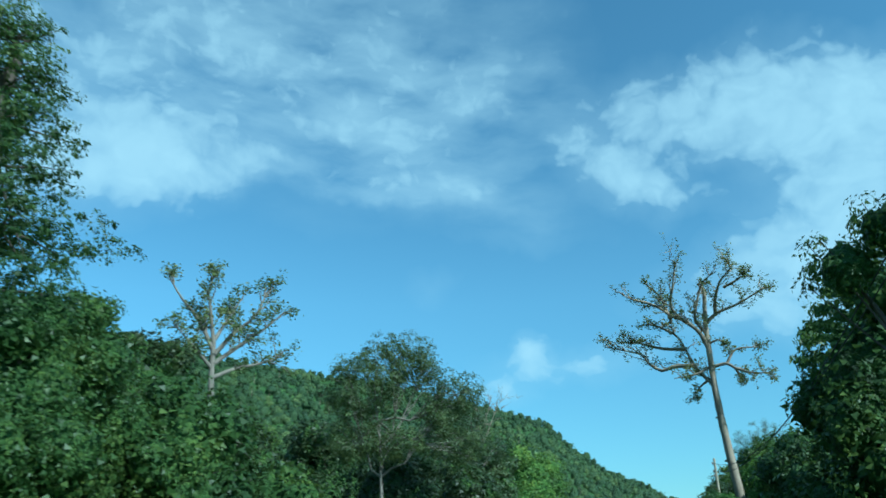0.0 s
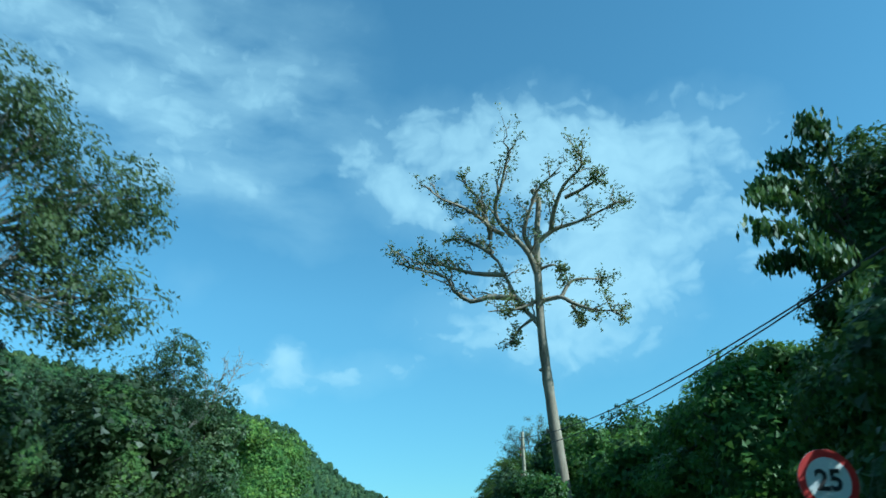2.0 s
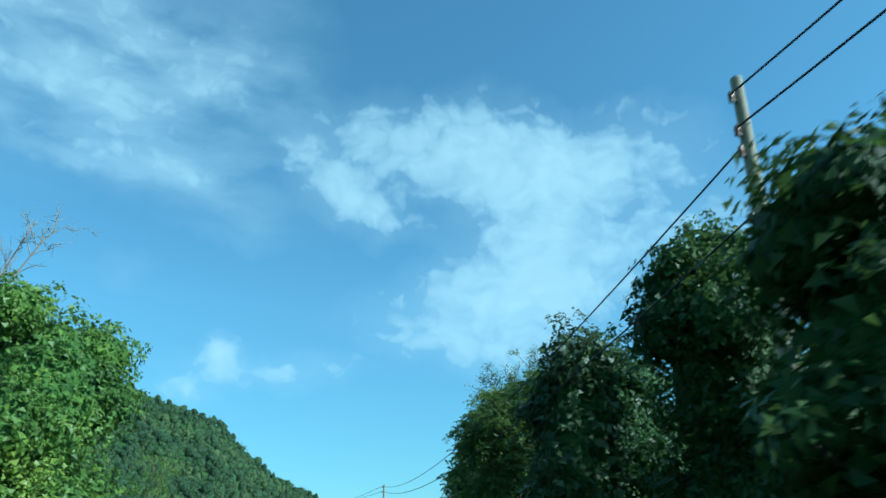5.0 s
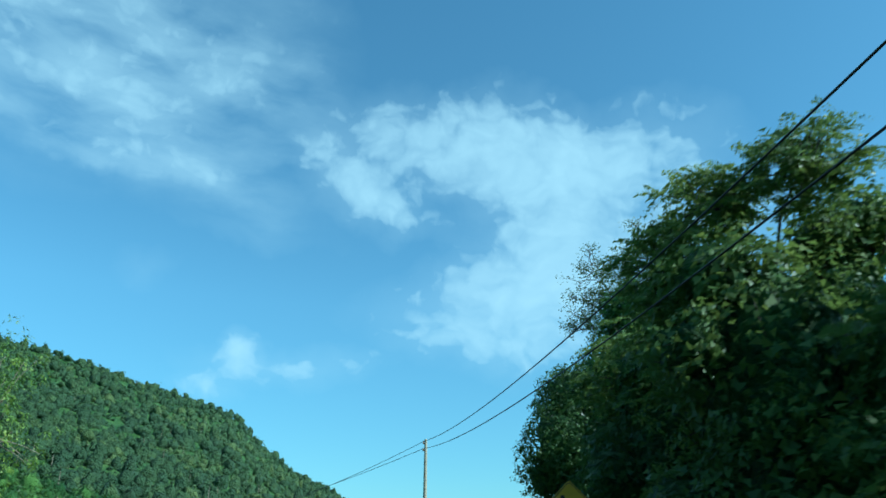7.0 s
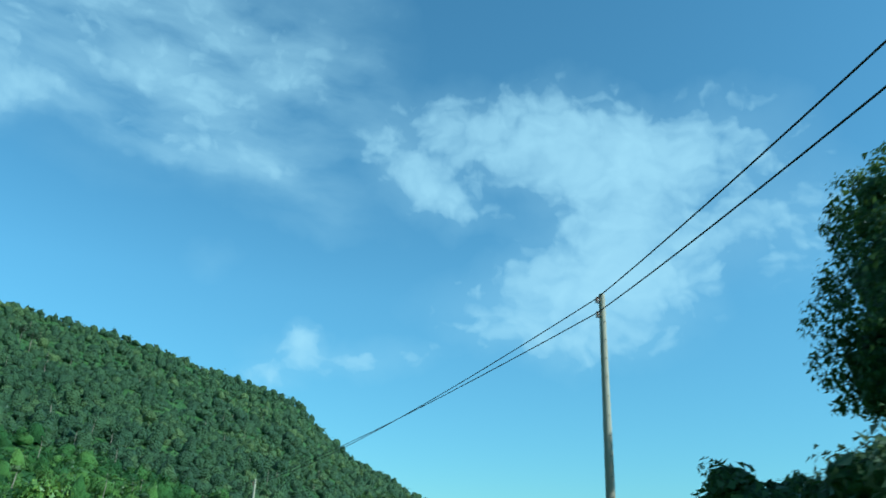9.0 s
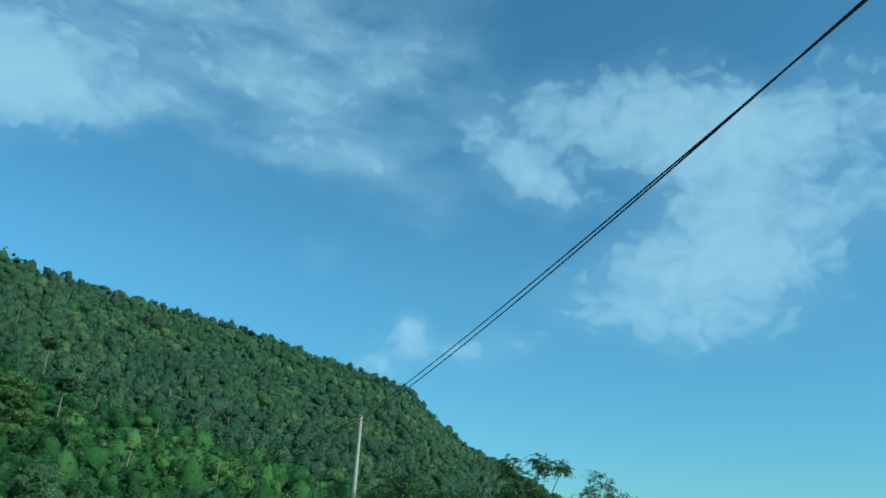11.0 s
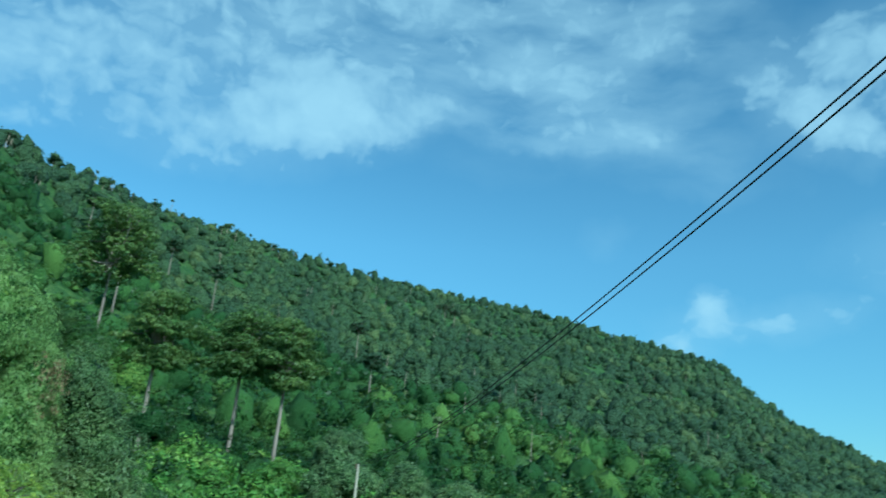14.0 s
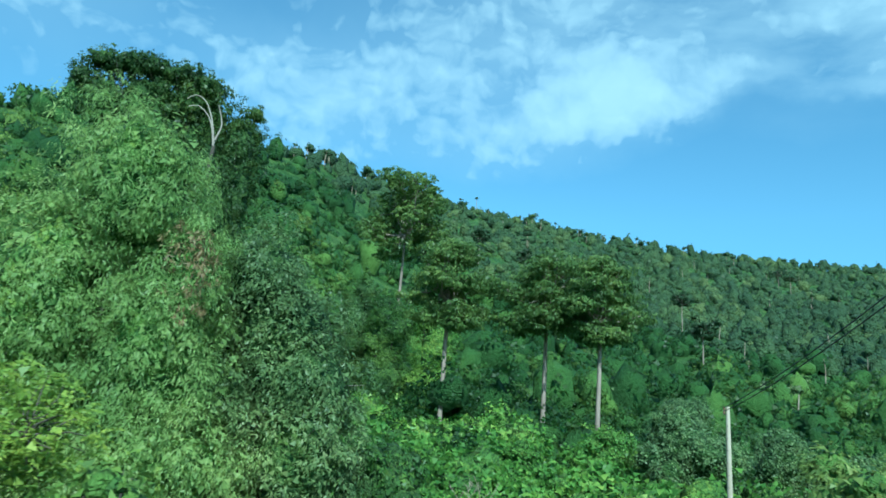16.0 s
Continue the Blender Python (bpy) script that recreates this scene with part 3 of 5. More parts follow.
# ---- plants ----
def plant(name, at, lobes, label, category, leaf, bark, group="", trunk=0.12, clumps=120, per=40, spread=0.3, size=0.16, droop=0.0, slim=0.5,
          core=0, core_size=0.5, lo=0.45, flat=1.0, stems=1, twigs=10, fork=0.45, limb_from=4, lean=(0, 0), seed=0, lump=0.35, patch=None, wob=0.05):
    """A tree or bush: trunk with limbs, and a crown of leaves in lobes (x, y, z, rx, ry, rz from its foot)."""
    rnd = np.random.default_rng(1000 + seed + int(abs(at[0] * 13 + at[1] * 7)))
    base = (at[0], at[1], gz(*at) - 0.05)
    ob = thing(name, base, label, category, group)
    v, f, mids = crown_arrays(lobes, clumps, per, spread, size, rnd, droop, slim, lo, flat, lump)
    sets = [(v, f)]
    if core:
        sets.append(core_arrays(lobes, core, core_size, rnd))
        # solid cores whose darker green stands for shade inside the crown
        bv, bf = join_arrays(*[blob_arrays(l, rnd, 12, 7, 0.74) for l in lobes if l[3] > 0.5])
        inner = LIME_SHADE_CORE if leaf in (LEAF_LIME, LEAF_WILLOW, LEAF_SCRUB, LEAF_CREEPER) else SHADE_CORE
        part("shade_core", mesh_of("shade_core", bv, bf, inner), inner, ob)
    v, f = join_arrays(*sets)
    part("crown", mesh_of("crown", v, f, leaf), leaf, ob)
    if patch is not None:
        v, f, _ = crown_arrays([patch[:6]], 26, 22, 0.2, size, rnd, droop, slim)
        tagged(part("leaf_patch", mesh_of("leaf_patch", v, f, patch[6]), patch[6], ob), "withered brown leaves", kind="stuff")
    runs = []
    big = max(l[2] + l[5] for l in lobes)
    z0 = min(l[2] - l[5] for l in lobes)
    for s in range(stems):
        off = rnd.normal(0, 0.25, 2) if stems > 1 else (0, 0)
        tgt = lobes[s % len(lobes)]
        top = np.array([tgt[0] * 0.6 + lean[0], tgt[1] * 0.6 + lean[1], max(z0, 0.3) + (big - max(z0, 0.3)) * fork])
        stem = curve_through((off[0], off[1], 0), top, 0, 7, rnd, wob * big / 8)
        r = trunk * (1 if stems == 1 else 0.7)
        runs.append((stem, np.linspace(r * 1.15, r * 0.62, 7)))
        for l, ms in zip(lobes, mids):
            if stems > 1 and l is not tgt and len(lobes) > 1:
                continue
            at_stem = stem[rnd.integers(limb_from, 7)]
            limb = curve_through(at_stem, l[:3], -0.12 * np.linalg.norm(np.array(l[:3]) - at_stem), 6, rnd, 0.06 * l[3])
            runs.append((limb, np.linspace(r * 0.55, r * 0.2, 6)))
            for k in range(min(twigs, len(ms))):
                q = limb[rnd.integers(2, 6)]
                runs.append((curve_through(q, ms[k], 0.05, 4, rnd, 0.04), np.linspace(r * 0.2, 0.008, 4)))
    part("trunk", tubes("trunk", runs, bark, 6), bark, ob)
    return ob


ROADSIDE = "trees and bushes beside the road"


def dense(at, r, top, label, leaf=LEAF_DARK, low=0.4, seed=0, n=1.0, size=0.17, lobes=None, ry=None, name="tree", cat="tree", **kw):
    """A dense roadside tree leafed down to the ground, its top at the height given above sea level."""
    rnd = np.random.default_rng(50 + seed + int(abs(at[0] * 31 + at[1] * 17)))
    h = top - gz(*at)
    ry = ry or r
    if lobes is None:
        lobes = [(0, 0, h * 0.56, r * 0.72, ry * 0.72, h * 0.38), (0, 0, h * 0.24, r * 0.8, ry * 0.8, h * 0.26)]
        for k in range(15):
            a, q, u = k * 2.4 + rnd.uniform(0, 0.9), rnd.uniform(0.26, 0.46), rnd.uniform(0.1, 1)
            out = rnd.uniform(0.5, 0.74) * (1 - 0.55 * max(0, u - 0.55) / 0.45)
            lobes.append((math.cos(a) * r * out, math.sin(a) * ry * out, h * (0.1 + 0.78 * u), r * q, ry * q, min(r * q, h * 0.2) * rnd.uniform(0.75, 1.0)))
    area = r * h
    near = n >= 1.5
    args = dict(clumps=int((9 if near else 5.2 * n) * area), per=46 if near else 34, spread=0.27 if near else 0.36, size=0.125 if near else 0.17 * size / 0.17, slim=0.55,
                core=int((210 if near else 90) * area), core_size=0.2 if near else 0.28, lo=0.72, lump=0.14, trunk=0.05 + 0.02 * h, twigs=2, seed=seed)
    args.update(kw)
    return plant(name, at, lobes, label, cat, leaf, BARK_DARK, ROADSIDE, **args)


DARK_TREE = "dense dark-green broadleaf tree standing beside the road"
DARK_BUSH = "dense green bush overgrown with creepers beside the road"
# right side of the road, from the start onwards
plant("tree", (11.0, 12.2), [(-2.9, 1.9, 6.8, 0.7, 0.7, 0.7), (-2.0, 1.3, 7.5, 0.9, 0.9, 0.7), (0, 0, 7.4, 2.0, 2.0, 1.8), (0.4, -0.6, 4.6, 2.4, 2.4, 2.2), (0, 0, 2.2, 2.4, 2.4, 2.0)], DARK_TREE, "tree", LEAF_DARK,
      BARK_DARK, ROADSIDE, trunk=0.2, clumps=560, per=36, spread=0.24, size=0.095, slim=0.55, core=3800, core_size=0.13, lo=0.66, lump=0.16, twigs=4)
dense((11.2, 19.4), 2.7, 9.1, DARK_TREE, n=2.6, size=0.11)
dense((11.6, 24.6), 2.2, 5.9, DARK_BUSH, n=1.8, size=0.12, name="bush", cat="bush")
dense((15.4, 28.6), 2.7, 7.6, DARK_TREE, n=1.8, size=0.12)
dense((20.2, 32.2), 3.2, 14.4, DARK_TREE, n=1.6, size=0.14)
dense((15.8, 34.0), 1.9, 7.3, DARK_BUSH, n=1.5, size=0.13, name="bush", cat="bush", leaf=LEAF_MID)
dense((16.6, 37.0), 2.2, 6.6, DARK_BUSH, n=1.5, size=0.13, name="bush", cat="bush", leaf=LEAF_MID)
dense((19.8, 40.7), 2.3, 8.7, DARK_BUSH, leaf=LEAF_MID, n=1.5, size=0.13, name="bush", cat="bush")
dense((18.8, 43.4), 2.1, 6.9, DARK_BUSH, n=1.5, size=0.13, name="bush", cat="bush", leaf=LEAF_MID)
dense((22.8, 43.6), 2.8, 8.9, DARK_TREE, n=0.7)
dense((19.4, 36.8), 2.4, 9.0, DARK_BUSH, n=1.5, size=0.13, name="bush", cat="bush", leaf=LEAF_MID)
dense((22.6, 48.6), 2.7, 9.4, DARK_TREE, leaf=LEAF_MID)
dense((19.3, 45.0), 1.6, 6.3, DARK_BUSH, n=1.5, size=0.13, name="bush", cat="bush")
dense((19.6, 47.0), 1.8, 7.0, DARK_BUSH, name="bush", cat="bush", leaf=LEAF_MID)
dense((16.3, 46.7), 1.4, 6.0, DARK_BUSH, n=1.5, name="bush", cat="bush", leaf=LEAF_MID)
dense((17.4, 51.0), 1.5, 6.4, DARK_BUSH, n=1.5, size=0.13, name="bush", cat="bush")
dense((21.6, 52.4), 2.3, 9.2, DARK_BUSH, n=1.5, size=0.13, name="bush", cat="bush", leaf=LEAF_MID)
dense((26.0, 55.2), 3.0, 11.6, DARK_TREE, n=1.5)
dense((24.6, 60.2), 2.7, 11.4, DARK_TREE, n=1.5)
dense((21.0, 61.2), 1.5, 8.4, DARK_BUSH, name="bush", cat="bush", leaf=LEAF_GREY, n=1.5)
dense((25.6, 66.0), 2.7, 9.0, DARK_TREE, n=1.5)
dense((31.8, 73.0), 2.6, 12.6, DARK_TREE)
dense((29.3, 71.8), 2.7, 12.8, DARK_TREE, n=1.5)
dense((29.2, 75.0), 2.2, 8.0, DARK_TREE, n=1.5)
dense((28.2, 78.2), 2.6, 9.4, DARK_TREE, leaf=LEAF_PINNATE, n=1.5)
dense((30.0, 83.4), 2.5, 8.6, DARK_TREE, n=1.5)
dense((31.8, 79.4), 2.2, 11.6, DARK_TREE, n=1.5, leaf=LEAF_PINNATE)
dense((33.0, 88.0), 2.5, 12.8, DARK_TREE, leaf=LEAF_MID, n=1.5)
dense((35.8, 92.4), 2.2, 9.6, DARK_TREE, leaf=LEAF_MID)
g2 = gz(41.6, 103.0)
dense((41.6, 103.0), 5.0, 15.0, "large round-headed dark-green tree beside the road", n=1.6, size=0.15,
      lobes=[(-2.9, -0.4, 9.2 - g2, 2.4, 2.4, 2.4), (-1.6, 0.2, 11.8 - g2, 2.5, 2.4, 1.9), (0.4, -0.6, 12.6 - g2, 2.8, 2.6, 2.1), (2.4, -1.0, 13.4 - g2, 2.5, 2.4, 1.9), (0.6, 0, 9.6 - g2, 3.6, 3.4, 3.2),
             (-1.8, -1.6, 8.0 - g2, 2.0, 2.0, 1.5), (3.2, -1.6, 10.4 - g2, 2.4, 2.4, 2.6), (-3.6, 0.4, 7.6 - g2, 1.4, 1.5, 1.2), (-0.4, -2.4, 10.6 - g2, 1.7, 1.6, 1.6), (1.4, -2.2, 8.0 - g2, 2.2, 2.0, 2.0)], clumps=760, trunk=0.3)
dense((39.2, 101.6), 2.8, 7.6, DARK_BUSH, name="bush", cat="bush")
dense((35.4, 101.2), 2.0, 6.4, DARK_BUSH, name="bush", cat="bush", leaf=LEAF_GREY)
dense((37.0, 107.0), 2.6, 6.2, DARK_BUSH, name="bush", cat="bush")

# left side
dense((-13.5, 25.0), 3.6, 11.6, "tall mound of green creepers over trees beside the road", leaf=LEAF_DARK, n=1.5)
dense((-9.6, 28.5), 3.2, 8.8, DARK_BUSH, leaf=LEAF_DARK, name="bush", cat="bush")
dense((-6.8, 30.5), 2.3, 6.0, DARK_BUSH, leaf=LEAF_DARK, name="bush", cat="bush")
dense((-14.4, 35.4), 3.4, 13.4, DARK_TREE, leaf=LEAF_DULL, n=0.8)
dense((-12.0, 44.0), 3.4, 11.5, DARK_TREE, leaf=LEAF_DULL, n=0.6, size=0.2)
dense((-6.5, 45.0), 3.2, 10.5, DARK_TREE, leaf=LEAF_DULL, n=0.6, size=0.2)
dense((-10.0, 57.0), 4.0, 13.0, DARK_TREE, leaf=LEAF_DULL, n=0.6, size=0.2)
dense((-2.5, 52.0), 3.2, 10.0, DARK_TREE, leaf=LEAF_DULL, n=0.6, size=0.2)
dense((-1.0, 61.0), 3.0, 10.5, DARK_TREE, leaf=LEAF_GREY, n=0.6, size=0.2)
dense((4.0, 62.5), 2.2, 11.4, DARK_TREE, leaf=LEAF_GREY)
dense((3.0, 68.0), 2.8, 9.5, DARK_TREE, leaf=LEAF_MID)
dense((5.2, 74.0), 2.6, 10.5, DARK_TREE, leaf=LEAF_MID)
dense((8.6, 81.5), 4.5, 14.6, "tall dense yellow-green bush clothed in leaves to the ground", leaf=LEAF_LIME, n=1.3)
dense((4.5, 95.0), 2.6, 20.0, "tall slender leafy tree behind the bushes", leaf=LEAF_MID)
dense((17.2, 130.5), 1.6, 6.6, "light-green bush at the roadside", leaf=LEAF_LIME, name="bush", cat="bush")
dense((11.0, 141.6), 2.2, 8.5, "light-green bush at the roadside", leaf=LEAF_LIME, name="bush", cat="bush")

# ---- single trees with a visible skeleton ----
def smooth_line(pts, n=9):
    p = np.array(pts, float)
    if len(p) < 3:
        return np.linspace(p[0], p[-1], n)
    q = spline(p, max(0.05, np.linalg.norm(np.diff(p, axis=0), axis=1).sum() / n))
    return q


def branchy(name, at, turn, trunk, limbs, label, category, leaf, bark, trunk_r=0.3, limb_r=0.13, subs=7, tufts=5, per=9, size=0.2, spread=0.2,
            deep=0.8, seed=1, slim=0.5, reach=0.34, droop=0.15):
    """A tree with an open crown. trunk and limbs: rows of (sideways, height) points, sideways along the direction turn (degrees from +x);
    each limb ends with how far it leans in depth. Branchlets and leaf tufts grow from the limbs."""
    rnd = np.random.default_rng(seed)
    base = (at[0], at[1], gz(*at) - 0.1)
    ob = thing(name, base, label, category)
    u = np.array([math.cos(radians(turn)), math.sin(radians(turn)), 0])
    w = np.array([-u[1], u[0], 0])

    def lift(row, lean=0.0):
        k = len(row)
        return np.array([u * a + w * lean * (i / max(1, k - 1)) ** 1.2 + np.array([0, 0, h - base[2]]) for i, (a, h) in enumerate(row)])
    t = smooth_line(lift(trunk), 40)
    s = np.linspace(0, 1, len(t))
    main = [(t, trunk_r * (1 - 0.62 * s) * (1 + 0.25 * np.exp(-s * 14)) * (1 + rnd.normal(0, 0.035, len(s))))]
    part("trunk", tubes("trunk", main, bark, 10), bark, ob)
    for row, lean in limbs:
        tips = []
        line = smooth_line(lift(row, lean), 12)
        n = len(line)
        r0 = limb_r * min(1.0, 0.45 + 0.08 * np.linalg.norm(line[-1] - line[0]))
        runs = [(line, np.linspace(r0, r0 * 0.22, n))]
        length = np.linalg.norm(np.diff(line, axis=0), axis=1).sum()
        for k in range(int(subs * min(1.0, 0.2 + length / 5))):
            i = int(n * rnd.uniform(0.14, 0.98))
            i = min(i, n - 2)
            d = line[i + 1] - line[i]
            d = d / np.linalg.norm(d) + rnd.normal(0, 0.65, 3) * [1, deep, 0.8] + [0, 0, 0.25]
            d /= np.linalg.norm(d)
            ln = length * reach * rnd.uniform(0.5, 1.1)
            br = curve_through(line[i], line[i] + d * ln, 0.08 * ln, 6, rnd, 0.05 * ln)
            runs.append((br, np.linspace(r0 * 0.34, 0.012, 6)))
            for q in range(tufts):
                j = rnd.integers(2, 6)
                e = d + rnd.normal(0, 0.8, 3)
                e /= np.linalg.norm(e)
                tip = br[j] + e * ln * rnd.uniform(0.2, 0.5)
                runs.append((curve_through(br[j], tip, 0.0, 4, rnd, 0.03), np.linspace(0.014, 0.006, 4)))
                tips.append(tip)
        limb = part("limb", tubes("limb", runs, bark, 5), bark, ob)
        if per and tips:
            c = np.repeat(np.array(tips), per, 0) + rnd.normal(0, spread, (len(tips) * per, 3))
            part("leaves", mesh_of("leaves", *leaf_arrays(c, size, rnd, droop, slim), leaf), leaf, limb, "small leaves in loose tufts")
    return ob


# tall pale tree on the right
tall = branchy("tall_tree", (18.1, 48.2), -30,
        [(0.3, 0.5), (0.0, 3.6), (-0.14, 5.0), (-0.27, 6.4), (-0.4, 7.8), (-0.5, 9.1), (-0.6, 10.5), (-0.69, 12.5), (-0.68, 14.2), (-0.66, 16), (-0.55, 17.6), (-0.4, 18.9), (-0.7, 19.5)],
        [([(-0.75, 12.4), (-1.0, 12.8), (-1.4, 13.3), (-1.8, 14.0), (-2.2, 15.0), (-2.6, 16.0), (-2.9, 16.4), (-3.0, 17.2)], 0.6),
         ([(-1.8, 13.9), (-3.1, 14.0), (-3.9, 13.8), (-4.7, 14.4), (-5.0, 15.0), (-6.1, 15.4), (-7.3, 15.8)], -0.8),
         ([(-2.2, 15.1), (-3.3, 15.3), (-4.2, 15.6), (-5.5, 16.2), (-6.8, 16.5)], 1.0),
         ([(-0.7, 14.9), (-1.0, 15.9), (-1.5, 16.5), (-2.2, 17.2), (-2.4, 17.9), (-2.0, 18.7), (-1.7, 19.5), (-1.4, 20.0)], -3.2),
         ([(-2.2, 17.2), (-3.0, 17.7), (-3.2, 18.8), (-3.7, 19.4), (-4.0, 19.7)], -1.4),
         ([(-2.9, 17.0), (-2.9, 17.6), (-4.0, 18.4), (-5.0, 18.7), (-5.7, 19.2)], -2.2),
         ([(-2.9, 16.3), (-3.7, 16.9), (-4.6, 17.3), (-5.4, 17.2)], 0.4),
         ([(-0.6, 16.6), (0.2, 17.2), (1.4, 17.5), (2.4, 17.9), (3.5, 18.4)], -0.1),
         ([(0.1, 17.2), (0.3, 17.9), (0.9, 18.9), (1.8, 19.4), (1.7, 19.9)], -2.9), ([(0.9, 18.9), (2.0, 19.1), (2.9, 19.4)], -1.3),
         ([(-0.66, 13.6), (0.3, 13.7), (0.8, 13.3), (1.8, 12.8), (2.9, 12.6)], -0.8), ([(0.3, 13.7), (0.9, 14.6), (1.9, 14.7), (2.3, 14.7)], 0.8),
         ([(0.8, 13.3), (1.1, 12.6), (1.2, 12.1)], -0.5), ([(-0.7, 13.7), (-1.7, 13.2), (-3.0, 13.0)], -0.9), ([(-0.9, 12.9), (-1.7, 12.4), (-2.2, 11.8)], 0.4),
         ([(-0.66, 15.9), (-1.2, 16.9), (-0.9, 17.9), (-0.2, 19.2), (0.8, 19.6)], -1.4), ([(-0.66, 15.2), (0.1, 15.3), (0.5, 14.7)], -0.5)],
        "tall slender pale-barked tree with an open sparse crown", "tree", LEAF_TALL, BARK_PALE, trunk_r=0.33, limb_r=0.17, subs=13, tufts=6, per=6,
        size=0.17, spread=0.13, seed=4, reach=0.24)
for side, h in ((-0.8, 10.45), (-0.66, 7.75)):
    bm = bmesh.new()
    bmesh.ops.create_icosphere(bm, subdivisions=2, radius=0.11)
    for v in bm.verts:
        v.co.x *= 1.2
        v.co.z *= 0.8
    k = part("knot", bm, BARK_PALE, tall)
    k.location = (side * math.cos(radians(-30)), side * math.sin(radians(-30)), h - gz(18.1, 48.2))

# spreading tree behind the left-hand bushes
branchy("spreading_tree", (-16.0, 50.9), 17,
        [(-0.3, 1.0), (0.0, 6), (0.1, 11), (-0.1, 14), (-0.2, 16.6)],
        [([(-0.2, 16), (-1.4, 18.2), (-2.6, 19.6), (-3.8, 21.4)], 0.8), ([(-0.2, 16.4), (-0.6, 18.6), (-0.9, 20), (-0.6, 21.2)], -1.0),
         ([(-0.1, 15.6), (1.2, 17.4), (2.5, 18.8), (3.2, 20.8)], 0.6), ([(0, 15), (1.8, 16.5), (3.2, 17.6), (4.4, 18.8)], -0.8),
         ([(0, 14), (1.5, 14.8), (3.0, 15.3), (4.6, 16)], 1.0), ([(-0.1, 14.6), (-1.5, 16), (-2.9, 17.3)], -1.2), ([(-0.2, 16.6), (0.6, 18.4), (1.5, 20.4)], 1.2)],
        "spreading half-bare tree with a forked grey trunk", "tree", LEAF_OLIVE, BARK_GREY, trunk_r=0.42, limb_r=0.2, subs=12, tufts=6, per=10, size=0.24,
        spread=0.2, seed=9, reach=0.26)
# bare twiggy tree above the dense bush
branchy("bare_tree", (4.2, 92.0), 0, [(0, 0.4), (0.1, 7), (0.0, 13), (0.15, 16.6)],
        [([(0.15, 16.2), (0.6, 18.3), (1.2, 20.4), (1.5, 21.4)], 0.3), ([(0.1, 15.4), (1.0, 17.5), (2.1, 20), (2.8, 21.0)], -0.4), ([(0.1, 14.5), (-0.7, 16.3), (-1.3, 18)], 0.5),
         ([(0.1, 15.8), (-0.3, 18), (-0.4, 19.6)], -0.4)],
        "slender leafless tree with fine grey twigs", "tree", LEAF_OLIVE, BARK_PALE, trunk_r=0.2, limb_r=0.09, subs=12, tufts=7, per=0, seed=5)


# pale bare shrub on the verge of the bend
branchy("bare_shrub", (-7.6, 197.0), 30, [(0, -1.6), (0.0, -0.9)],
        [([(0, -1.2), (-0.35, 0.0), (-0.6, 0.9)], 0.2), ([(0, -1.2), (0.1, 0.2), (0.0, 1.1)], -0.2), ([(0, -1.1), (0.5, 0.1), (0.9, 0.8)], 0.1), ([(0, -1.1), (-0.7, -0.2), (-1.1, 0.4)], -0.1)],
        "small pale leafless shrub on the grassy verge", "shrub", LEAF_OLIVE, BARK_PALE, trunk_r=0.07, limb_r=0.06, subs=9, tufts=3, per=0, seed=15)


# airy shrub with hanging pods beyond the pole
branchy("tree", (29.8, 155.0), 8, [(0, 0.6), (0.0, 2.2), (0.05, 3.6)],
        [([(0.05, 3.2), (0.25, 4.3), (0.3, 5.4), (0.35, 6.5)], 0.1), ([(0, 3.0), (-0.4, 4.4), (-0.7, 5.3)], 0.2), ([(-0.4, 4.4), (-0.9, 5.0), (-1.4, 4.95)], -0.1), ([(0, 2.6), (-0.5, 3.4), (-1.0, 3.9)], 0.2),
         ([(0.05, 3.3), (0.6, 4.4), (0.9, 5.6)], -0.2), ([(0.05, 3.0), (0.8, 3.8), (1.4, 4.6)], 0.2)],
        "slender airy shrub with fine leaves and hanging pods", "shrub", LEAF_OLIVE, BARK_DARK, trunk_r=0.06, limb_r=0.035, subs=8, tufts=5, per=7, size=0.1, spread=0.09, seed=23, slim=0.3, reach=0.3, droop=0.5)


# ---- more roadside trees ----
def layered(at, layers, label, leaf, bark, seed=0, name="tree", clumps=110, per=26, size=0.26, spread=0.34, trunk=0.3, **kw):
    """A tree whose foliage hangs in flat layers: rows of (x, y, height, radius, thickness)."""
    b = gz(*at)
    lobes = [(x - at[0], y - at[1], h - b, r, r, th) for x, y, h, r, th in layers]
    return plant(name, at, lobes, label, "tree", leaf, bark, ROADSIDE, trunk=trunk, clumps=clumps, per=per, size=size, spread=spread, flat=0.5,
                 lo=0.3, fork=0.85, seed=seed, twigs=14, **kw)


layered((-20.5, 28.5), [(-19.5, 29, 12.5, 4.0, 1.4), (-19.2, 29.2, 15.4, 4.2, 1.2), (-20, 28.6, 18.2, 3.4, 1.1), (-19.6, 28.8, 20.6, 3.0, 1.0),
        (-19.8, 28.7, 23.0, 2.7, 1.1), (-20.4, 28.4, 25.5, 1.8, 1.6), (-21.5, 28, 10, 4.5, 2.0)],
        "tall dark tree with drooping layered branches", LEAF_DARK, BARK_DARK, clumps=900, per=34, size=0.2, spread=0.42, trunk=0.4)
